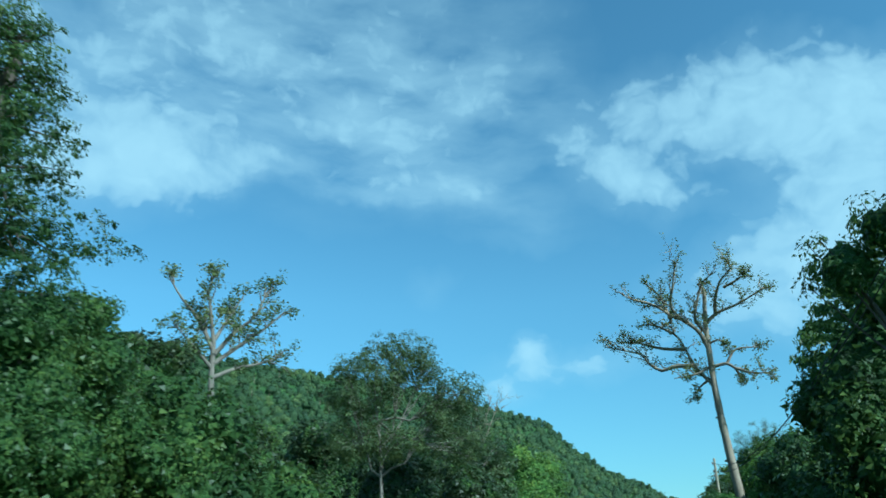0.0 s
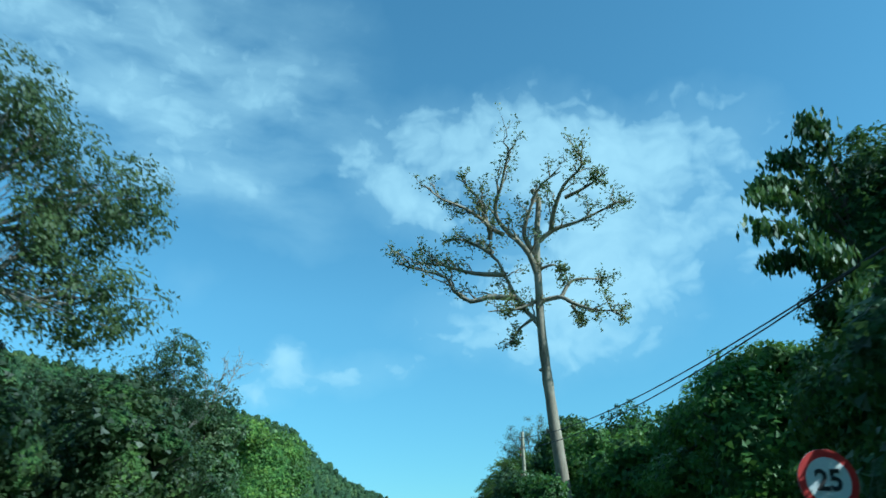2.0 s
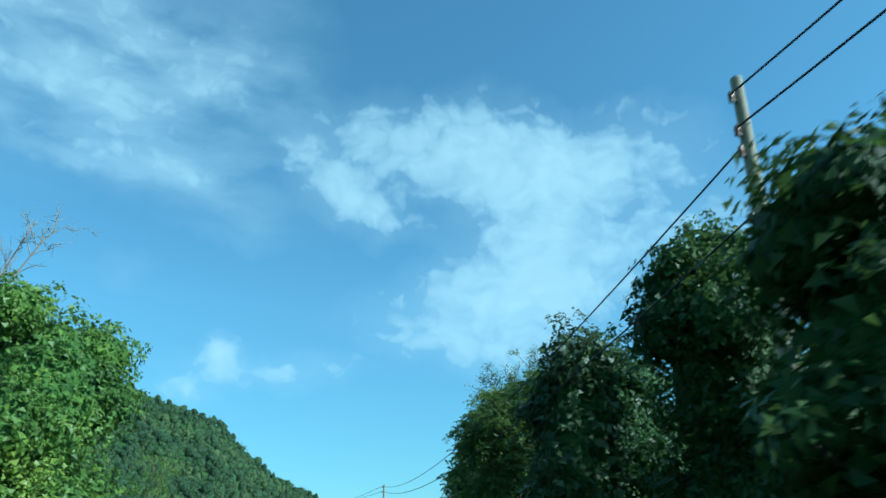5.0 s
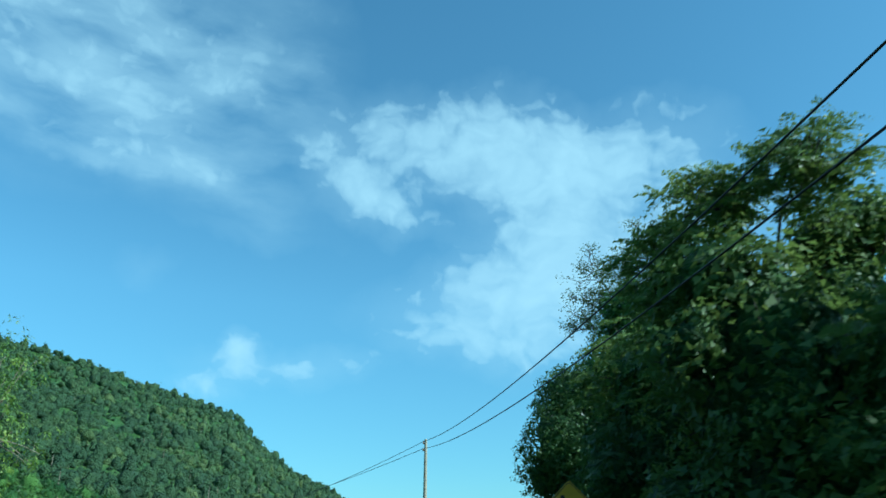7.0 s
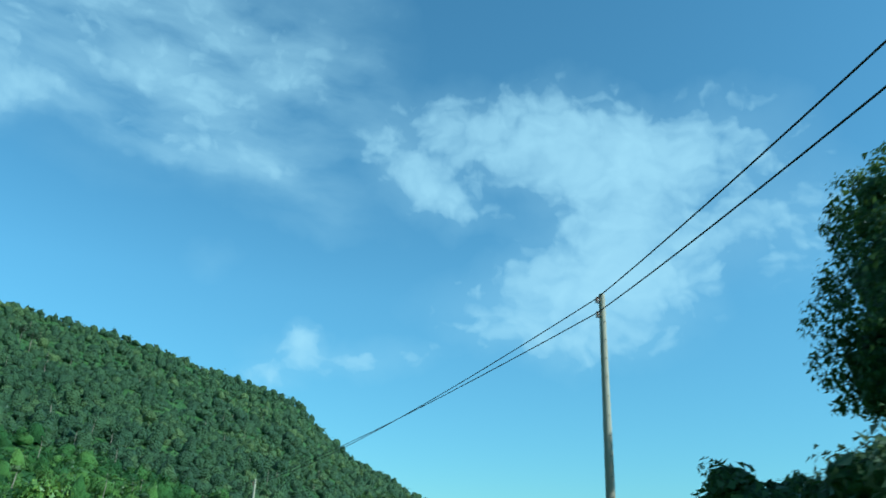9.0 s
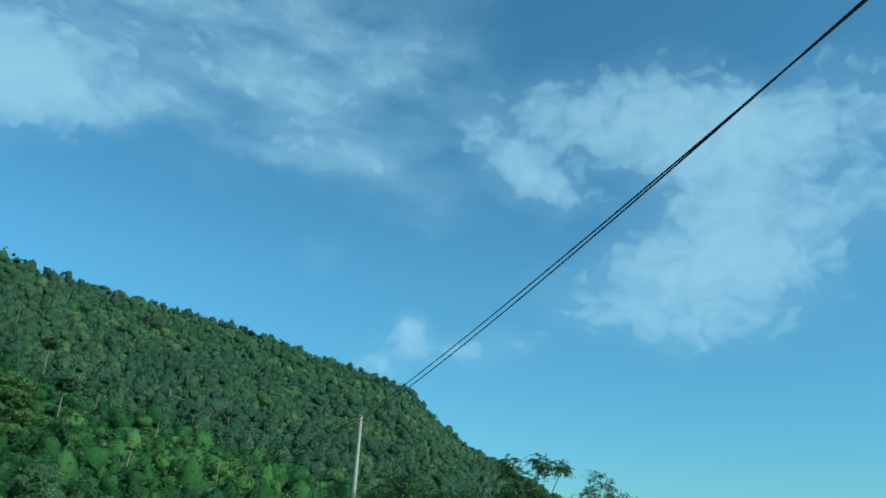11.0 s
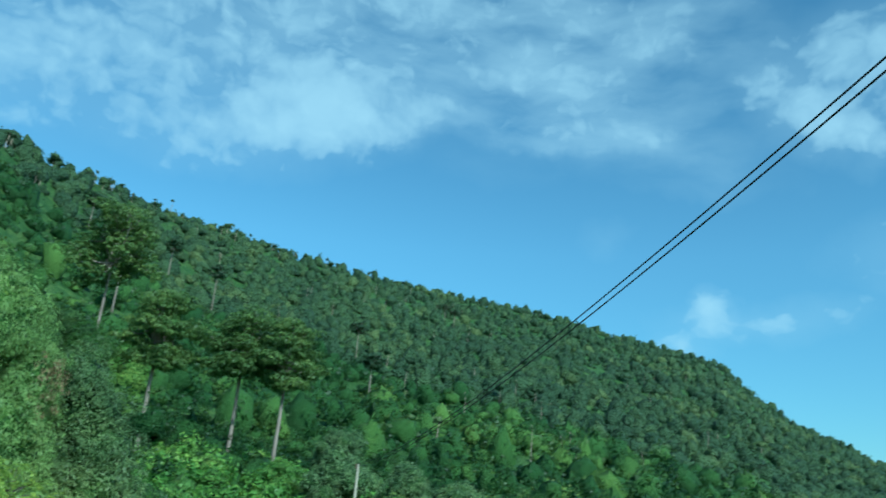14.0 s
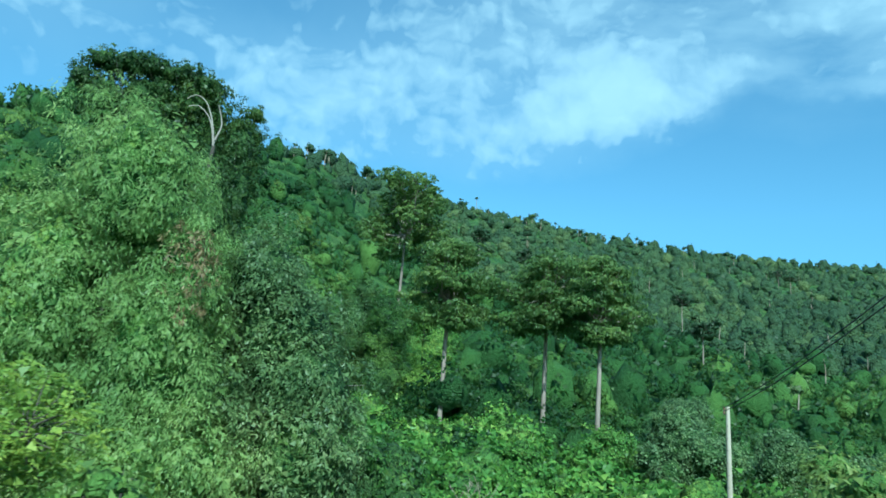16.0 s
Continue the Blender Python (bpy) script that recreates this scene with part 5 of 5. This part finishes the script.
# ---- woods on the hill ----
def canopy(name, label, pts, radius, leaves, leaf, rel, rnd, tall=1.0, dome=(7, 5), inner=None, stand=(-0.25, 0.6), fat=0.36, knobs=7, flat=(0.55, 1.3)):
    """Many crowns as one mesh: each a few leafy knobs round an uneven middle, mostly toned down as shade, standing on
    the slope, with a tone of its own.
    """
    n = len(pts)
    R = radius * (0.36 + 1.2 * rnd.uniform(0, 1, n) ** 2.2)
    H = R * rnd.uniform(flat[0], flat[1], n) * tall
    lift = R * rnd.uniform(stand[0], stand[1], n)
    tone = np.clip(rnd.normal(0.35, 0.2, n) + 0.28 * (rnd.uniform(0, 1, n) > 0.85) + 0.22 * np.sin(pts[:, 0] / 31 + 2) * np.sin(pts[:, 1] / 47 + pts[:, 0] / 90), 0, 1)
    knob = unit(rnd.normal(size=(n, knobs, 3)) * [1, 1, 0.8])
    knob[:, :, 2] = np.abs(knob[:, :, 2]) - 0.12
    knob *= rnd.uniform(0.45, 0.95, (n, knobs))[:, :, None]
    wide = rnd.uniform(0.26, 0.5, (n, knobs))
    pick = rnd.integers(0, knobs, (n, leaves))
    mid = np.take_along_axis(knob, np.repeat(pick[:, :, None], 3, 2), 1)
    w = np.take_along_axis(wide, pick, 1)
    d = unit(rnd.normal(size=(n, leaves, 3)) + mid * 0.9 + [0, 0, 0.35])
    c = mid + d * (w * rnd.uniform(0.5, 1.2, (n, leaves)))[:, :, None]
    c[:, :, :2] *= R[:, None, None]
    c[:, :, 2] = c[:, :, 2] * H[:, None] + lift[:, None]
    c += pts[:, None]
    sz = np.repeat(R ** 0.75 * radius ** 0.25 * rel, leaves)
    v, f = leaf_arrays(c.reshape(-1, 3), sz, rnd, 0.1, 0.9, None, (d + mid * 0.4 + [0, 0, 0.3]).reshape(-1, 3), 0.7, tri=True)
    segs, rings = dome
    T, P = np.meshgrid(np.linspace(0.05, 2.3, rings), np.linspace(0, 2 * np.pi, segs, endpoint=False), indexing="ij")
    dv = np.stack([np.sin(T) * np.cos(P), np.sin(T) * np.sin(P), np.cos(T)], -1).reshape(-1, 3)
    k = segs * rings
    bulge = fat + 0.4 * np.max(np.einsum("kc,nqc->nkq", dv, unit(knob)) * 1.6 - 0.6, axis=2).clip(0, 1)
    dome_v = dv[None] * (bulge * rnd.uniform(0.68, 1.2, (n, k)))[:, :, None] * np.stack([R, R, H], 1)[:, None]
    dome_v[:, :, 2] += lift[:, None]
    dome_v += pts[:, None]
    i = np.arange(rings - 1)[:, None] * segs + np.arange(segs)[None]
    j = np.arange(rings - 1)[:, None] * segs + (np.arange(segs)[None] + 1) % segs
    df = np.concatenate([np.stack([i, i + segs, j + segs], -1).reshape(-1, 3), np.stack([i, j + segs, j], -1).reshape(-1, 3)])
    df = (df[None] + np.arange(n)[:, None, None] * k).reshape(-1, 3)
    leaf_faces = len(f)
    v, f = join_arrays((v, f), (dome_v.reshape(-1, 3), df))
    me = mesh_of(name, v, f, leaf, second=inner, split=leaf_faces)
    me.attributes.new("tone", "FLOAT", "POINT").data.foreach_set("value", np.concatenate([np.repeat(tone, leaves * 3), np.repeat(tone, k)]).astype(np.float32))
    return tagged(new(name, me), label, "woods", kind="stuff")


def emergents(label, pts, up, radius, leaf, inner, rnd, leaves=40, rel=0.3, thick=0.2):
    """Trees that stand out of the canopy: bare pale trunks with small flat crowns."""
    n = len(pts)
    h = up * rnd.uniform(0.65, 1.15, n)
    runs = []
    for p, q in zip(pts, h):
        r = thick * rnd.uniform(0.7, 1.2)
        runs.append((curve_through(p, p + [rnd.normal(0, 0.4), rnd.normal(0, 0.4), q + radius * 0.4], 0, 4, rnd, 0.15), np.linspace(r, r * 0.5, 4)))
    tagged(new("woods_trunks", tubes("woods_trunks", runs, BARK_PALE, 5)), "bare pale trunks standing out of the forest", "woods", kind="stuff")
    top = pts + np.stack([0 * h, 0 * h, h], 1)
    canopy("woods_emergent", label, top, radius, leaves, leaf, rel, rnd, dome=(7, 4), inner=inner, stand=(0, 0.1), flat=(0.5, 1.0))


def scatter(rnd, az0, az1, r0, r1, gap):
    """Uneven points on the hill inside a sector seen from the hub."""
    area = 0.5 * radians(az1 - az0) * (r1 * r1 - r0 * r0)
    n = int(area / gap ** 2)
    az = np.radians(rnd.uniform(az0, az1, n))
    r = np.sqrt(rnd.uniform(r0 * r0, r1 * r1, n))
    x, y = HUB[0] + r * np.sin(az), HUB[1] + r * np.cos(az)
    foot = np.interp(np.degrees(az), HILL_AZ, HILL_FOOT)
    ridge = np.interp(np.degrees(az), HILL_AZ, HILL_RIDGE)
    keep = (r > foot - 6) & (r < ridge * 1.04)
    road_d = np.min([(x - p[0]) ** 2 + (y - p[1]) ** 2 for p in LINE[::6]], axis=0)
    keep &= road_d > 20 ** 2
    keep &= (np.hypot(x + 86, y - 226) > 9)
    x, y = x[keep], y[keep]
    return np.stack([x, y, ground_z(x, y)], 1)


rw = np.random.default_rng(11)
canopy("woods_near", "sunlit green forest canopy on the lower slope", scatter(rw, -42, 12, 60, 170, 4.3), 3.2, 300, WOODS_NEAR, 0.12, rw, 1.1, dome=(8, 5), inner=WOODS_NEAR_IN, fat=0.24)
canopy("woods_near", "sunlit yellow-green forest canopy on the lower slope", scatter(rw, -85, -42, 60, 170, 4.3), 3.2, 300, WOODS_SLOPE, 0.12, rw, 1.1, dome=(8, 5), inner=WOODS_SLOPE_SHADE, fat=0.24)
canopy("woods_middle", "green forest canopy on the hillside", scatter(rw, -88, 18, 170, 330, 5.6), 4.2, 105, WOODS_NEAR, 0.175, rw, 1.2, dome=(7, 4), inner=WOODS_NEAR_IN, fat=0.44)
canopy("woods_slope", "lush green thicket on the steep lower slope", scatter(rw, -80, -40, 110, 230, 4.6), 3.6, 190, WOODS_SLOPE, 0.125, rw, 1.1, dome=(7, 4), inner=WOODS_SLOPE_SHADE, stand=(-0.3, 0.5))
canopy("woods_upper", "green forest canopy on the upper hillside", scatter(rw, -62, 20, 330, 650, 5.7), 4.0, 30, WOODS_HAZED, 0.2, rw, 1.2, dome=(6, 4), inner=WOODS_HAZED_SHADE, fat=0.52)
canopy("woods_hazed", "distant forest canopy on the ridge", scatter(rw, -36, 24, 650, 1480, 9.0), 5.8, 12, WOODS_HAZED, 0.27, rw, 1.2, dome=(5, 4), inner=WOODS_HAZED_SHADE, fat=0.52, knobs=4)
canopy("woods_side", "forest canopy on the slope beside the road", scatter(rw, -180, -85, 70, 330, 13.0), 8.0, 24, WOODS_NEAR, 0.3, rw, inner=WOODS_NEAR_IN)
emergents("scattered taller trees on the hillside", scatter(rw, -58, 5, 170, 360, 44), 8, 2.8, WOODS_HAZED, WOODS_HAZED_SHADE, rw, 60, 0.26)
emergents("scattered taller trees on the upper hillside", scatter(rw, -60, 12, 360, 900, 66), 10, 4.2, WOODS_HAZED, WOODS_HAZED_SHADE, rw, 36, 0.3, 0.28)
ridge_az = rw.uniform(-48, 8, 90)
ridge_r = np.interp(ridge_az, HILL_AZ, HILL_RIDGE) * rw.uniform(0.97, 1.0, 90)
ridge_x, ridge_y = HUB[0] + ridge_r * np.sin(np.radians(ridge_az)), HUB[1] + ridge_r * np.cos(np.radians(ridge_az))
emergents("single trees along the skyline of the ridge", np.stack([ridge_x, ridge_y, ground_z(ridge_x, ridge_y)], 1), 6, 3.6, WOODS_HAZED, WOODS_HAZED_SHADE, rw, 30, 0.3, 0.22)

# undergrowth between the verge and the foot of the hill
ux, uy = rw.uniform(-58, 6, 1050), rw.uniform(164, 256, 1050)
dd = np.sqrt(np.min([(ux - p[0]) ** 2 + (uy - p[1]) ** 2 for p in LINE[::2]], axis=0))
left_of = ux < np.interp(uy, LINE[:, 1], LINE[:, 0])
keep = (dd > 10.5) & left_of & ((uy > 194) | (ux < -24))
pts = np.stack([ux, uy, ground_z(ux, uy)], 1)[keep]
canopy("undergrowth", "tangle of bright green creepers and shrubs", pts, 2.2, 170, LEAF_CREEPER, 0.17, rw, 0.9, dome=(8, 5), inner=LIME_SHADE_CORE, stand=(0, 0.5), fat=0.27)
ux, uy = rw.uniform(4, 70, 400), rw.uniform(196, 330, 400)
dd = np.sqrt(np.min([(ux - p[0]) ** 2 + (uy - p[1]) ** 2 for p in LINE[::2]], axis=0))
pts = np.stack([ux, uy, ground_z(ux, uy)], 1)[dd > 9]
canopy("undergrowth", "olive scrub beyond the bend", pts, 2.2, 80, LEAF_SCRUB, 0.15, rw, 0.9, inner=LIME_SHADE_CORE)


# ---- grass ----
def grass(name, label, lo, hi, off0, off1, n, tall, rnd):
    i = rnd.integers(lo, hi, n)
    p = LINE[i] + rnd.normal(0, 0.4, (n, 3))
    d = LINE[np.minimum(i + 1, len(LINE) - 1)] - LINE[i - 1]
    d /= np.linalg.norm(d[:, :2], axis=1)[:, None]
    off = rnd.uniform(off0, off1, n)
    x, y = p[:, 0] + d[:, 1] * off, p[:, 1] - d[:, 0] * off
    h = tall * rnd.uniform(0.5, 1.1, n)
    c = np.stack([x, y, ground_z(x, y) + h * 0.42], 1)
    v, f = leaf_arrays(c, h, rnd, 0, 0.07, np.tile([0.0, 0, 1.2], (n, 1)))
    return tagged(new(name, mesh_of(name, v, f, GRASS)), label, "grass", kind="stuff")


s_bend = int(np.argmin(np.hypot(LINE[:, 0] - 9, LINE[:, 1] - 171)))
s_end = int(np.argmin(np.hypot(LINE[:, 0] - 18, LINE[:, 1] - 226)))
grass("verge_grass", "tall pale-green grass along the outside of the bend", s_bend - 3, s_end, -13, -4.0, 16000, 0.65, rw)
grass("verge_grass", "tall straw-coloured grass along the bend", s_bend, s_end, 4.2, 9, 9000, 1.3, rw)
grass("verge_grass", "rough grass along the roadside", 60, s_bend, -7.5, -4.0, 6000, 0.5, rw)
grass("verge_grass", "rough grass along the roadside", 60, s_bend, 4.0, 7.5, 6000, 0.5, rw)


# ---- poles and cables ----
def pole(at, top, drop):
    """A tapered concrete pole with foot holes, a steel bracket and two insulators. Gives the points where its cables hang."""
    b = gz(*at)
    ob = thing("utility_pole", (at[0], at[1], b - 0.3), "tapered weathered concrete utility pole beside the road", "pole", "concrete poles along the road")
    h = top - b + 0.3
    s = np.linspace(0, h, 14)
    part("shaft", tubes("shaft", [(np.stack([0 * s, 0 * s, s], 1), 0.13 - 0.055 * s / h)], CONCRETE, 16), CONCRETE, ob)
    bm = bmesh.new()
    bmesh.ops.create_cone(bm, cap_ends=True, segments=16, radius1=0.076, radius2=0.068, depth=0.03)
    part("cap", bm, CONCRETE, ob).location = (0, 0, h + 0.01)
    # solid black discs stand for the shaded depth of the foot holes
    rungs = bmesh.new()
    bmesh.ops.create_cone(rungs, cap_ends=True, segments=8, radius1=0.014, radius2=0.014, depth=0.02)
    me = bpy.data.meshes.new("foot_hole")
    rungs.to_mesh(me)
    rungs.free()
    me.materials.append(PAINT_BLACK)
    for k in range(10):
        z = h - 0.7 - k * 0.45
        if z > 1.5:
            q = part("foot_hole", me, PAINT_BLACK, ob)
            q.location = (0, -(0.13 - 0.055 * z / h), z)
            q.rotation_euler = (radians(90), 0, 0)
    ends = []
    for k, d in enumerate(drop):
        z = h - d
        side = -0.14
        bm = bmesh.new()
        bmesh.ops.create_cube(bm, size=1)
        for v in bm.verts:
            v.co = (v.co.x * 0.18 + side * 0.6, v.co.y * 0.045, v.co.z * 0.045)
        bmesh.ops.bevel(bm, geom=bm.edges[:], offset=0.005, segments=1, affect="EDGES")
        bracket = part("bracket", bm, IRON, ob, "dark iron bracket")
        bracket.location = (0, 0, z)
        prof = [(0.02, 0.0), (0.045, 0.02), (0.03, 0.04), (0.045, 0.06), (0.028, 0.08), (0.036, 0.1), (0.015, 0.12)]
        part("insulator", tubes("insulator", [([(0, 0, q) for r, q in prof], [r for r, q in prof])], PORCELAIN, 10), PORCELAIN, bracket, "brown porcelain insulator").location = (side, 0, 0.02)
        ends.append((at[0] + side, at[1], b - 0.3 + z + 0.1))
    return ends


POLES = [pole((5.4, 2.0), 8.4, (1.22, 0.68)), pole((18.24, 52.87), 8.36, (0.36, 0.86, 1.16, 2.07)), pole((32.36, 106.3), 9.52, (0.2, 0.57)),
         pole((27.9, 147.3), 8.4, (0.25, 0.41)), pole((5.43, 194.4), 4.64, (0.1, 0.24))]
SPANS = [(POLES[0], POLES[1][:2], (1.93, 2.0)), (POLES[1][2:], POLES[2], (1.25, 1.21)), (POLES[2][::-1], POLES[3], (0.38, 0.61)), (POLES[3], POLES[4], (1.15, 1.15))]
for a, b, sags in SPANS:
    for p, q, sag in zip(a, b, sags):
        s = np.linspace(0, 1, 41)[:, None]
        line = np.array(p) + (np.array(q) - np.array(p)) * s
        line[:, 2] -= sag * 4 * (s * (1 - s))[:, 0]
        cable = new("overhead_cable", tubes("overhead_cable", [(line, np.full(41, 0.014))], CABLE, 6))
        tagged(cable, "thin black overhead cable strung between concrete poles", "cable", "overhead cables")


# ---- road signs ----
def plate(pts, thick):
    """A flat plate with bevelled rim, in the x-z plane, facing -y."""
    bm = bmesh.new()
    f = bm.faces.new([bm.verts.new((x, 0, z)) for x, z in pts])
    r = bmesh.ops.extrude_face_region(bm, geom=[f])
    bmesh.ops.translate(bm, verts=[v for v in r["geom"] if isinstance(v, bmesh.types.BMVert)], vec=(0, thick, 0))
    bmesh.ops.recalc_face_normals(bm, faces=bm.faces[:])
    return bm


def ring_pts(r, n=40):
    return [(r * math.cos(6.28318 * k / n), r * math.sin(6.28318 * k / n)) for k in range(n)]


def diamond(r, soft=0.06):
    out = []
    for k in range(4):
        a = k * math.pi / 2
        cx, cz = (r - soft * 1.414) * math.cos(a), (r - soft * 1.414) * math.sin(a)
        out += [(cx + soft * math.cos(a + q), cz + soft * math.sin(a + q)) for q in (-0.75, -0.35, 0, 0.35, 0.75)]
    return out


def sign(at, mid_z, face_az, label):
    """A sign's foot with its post; parts are then hung at the given middle height, facing face_az."""
    b = gz(*at)
    ob = thing("road_sign", (at[0], at[1], b - 0.1), label, "road sign")
    ob.rotation_euler = (0, 0, radians(-face_az))
    s = np.linspace(0, mid_z - b + 0.35, 4)
    post = part("post", tubes("post", [(np.stack([0 * s, 0 * s + 0.05, s], 1), np.full(4, 0.03))], STEEL, 10), STEEL, ob)
    return ob, mid_z - b + 0.1


ob, mz = sign((9.04, 25.12), 2.62, 14, "round white speed-limit sign with a red rim reading 25")
for nm, r, y, m in (("rim", 0.33, 0.0, PAINT_RED), ("face", 0.245, -0.006, PAINT_WHITE), ("back_plate", 0.332, 0.006, STEEL)):
    q = part(nm, plate(ring_pts(r), 0.005), m, ob)
    q.location = (0, y, mz)
    if nm == "face":
        face = q
cu = bpy.data.curves.new("number", "FONT")
cu.body, cu.size, cu.align_x, cu.align_y, cu.extrude, cu.offset = "25", 0.3, "CENTER", "CENTER", 0.002, 0.008
tmp = new("number_tmp", cu)
me = bpy.data.meshes.new_from_object(tmp)
bpy.data.objects.remove(tmp)
me.materials.clear()
me.materials.append(PAINT_BLACK)
num = part("number", me, PAINT_BLACK, face, "black figures 25")
num.location, num.rotation_euler = (0, -0.004, 0), (radians(90), 0, 0)

ob, mz = sign((25.75, 81.4), 4.06, 20, "yellow diamond warning sign with a black zigzag bend arrow")
for nm, r, y, m in (("rim", 0.52, 0.0, PAINT_BLACK), ("border", 0.51, -0.003, PAINT_YELLOW), ("line", 0.485, -0.006, PAINT_BLACK), ("face", 0.465, -0.009, PAINT_YELLOW), ("back_plate", 0.52, 0.006, STEEL)):
    q = part(nm, plate(diamond(r), 0.004), m, ob)
    q.location = (0, y, mz)
    if nm == "face":
        face = q
zig = [(-0.14, 0.2), (-0.1, -0.17), (0.12, 0.13), (0.15, -0.2)]
bm = bmesh.new()
for (x0, z0), (x1, z1) in zip(zig, zig[1:]):
    dx, dz = x1 - x0, z1 - z0
    ln = math.hypot(dx, dz)
    px, pz, ex, ez = -dz / ln * 0.036, dx / ln * 0.036, dx / ln * 0.025, dz / ln * 0.025
    bm.faces.new([bm.verts.new((x, 0, z)) for x, z in ((x0 + px - ex, z0 + pz - ez), (x0 - px - ex, z0 - pz - ez), (x1 - px + ex, z1 - pz + ez), (x1 + px + ex, z1 + pz + ez))])
r = bmesh.ops.extrude_face_region(bm, geom=bm.faces[:])
bmesh.ops.translate(bm, verts=[v for v in r["geom"] if isinstance(v, bmesh.types.BMVert)], vec=(0, -0.002, 0))
part("bend_arrow", bm, PAINT_BLACK, face, "black zigzag bend arrow").location = (0, -0.003, 0)

ob, mz = sign((-2.25, 23.2), 2.88, 188, "grey back of a diamond-shaped road sign")
for nm, r, y, m in (("face", 0.52, 0.0, PAINT_YELLOW), ("back_plate", 0.52, 0.006, STEEL)):
    part(nm, plate(diamond(r), 0.005), m, ob).location = (0, y, mz)

# ---- guard posts along the bend ----
first = None
s0 = int(np.argmin(np.hypot(LINE[:, 0] - 5.5, LINE[:, 1] - 179)))
for k in range(12):
    i = s0 + 4 + int(k * 2.3)
    d = LINE[i + 1] - LINE[i - 1]
    d /= np.linalg.norm(d[:2])
    x, y = LINE[i, 0] - d[1] * 4.5, LINE[i, 1] + d[0] * 4.5
    m = pose(x, y, gz(x, y) - 0.32, 0, 0, math.degrees(math.atan2(d[1], d[0])) + rw.uniform(-4, 4))
    if first is None:
        first = tagged(new("guard_post"), "short white concrete guard post with a red band", "guard post", "guard posts along the bend")
        for nm, z0, z1, w, mt in (("shaft", 0, 0.52, 0.105, PAINT_WHITE), ("band", 0.52, 0.62, 0.108, PAINT_RED), ("head", 0.62, 0.95, 0.105, PAINT_WHITE)):
            bm = bmesh.new()
            bmesh.ops.create_cube(bm, size=1)
            for v in bm.verts:
                v.co = (v.co.x * 2 * w, v.co.y * 2 * w, (v.co.z + 0.5) * (z1 - z0) + z0)
            bmesh.ops.bevel(bm, geom=[e for e in bm.edges], offset=0.012, segments=2, affect="EDGES")
            part(nm, bm, mt, first)
        first.matrix_basis = m
    else:
        copy_thing(first, m)
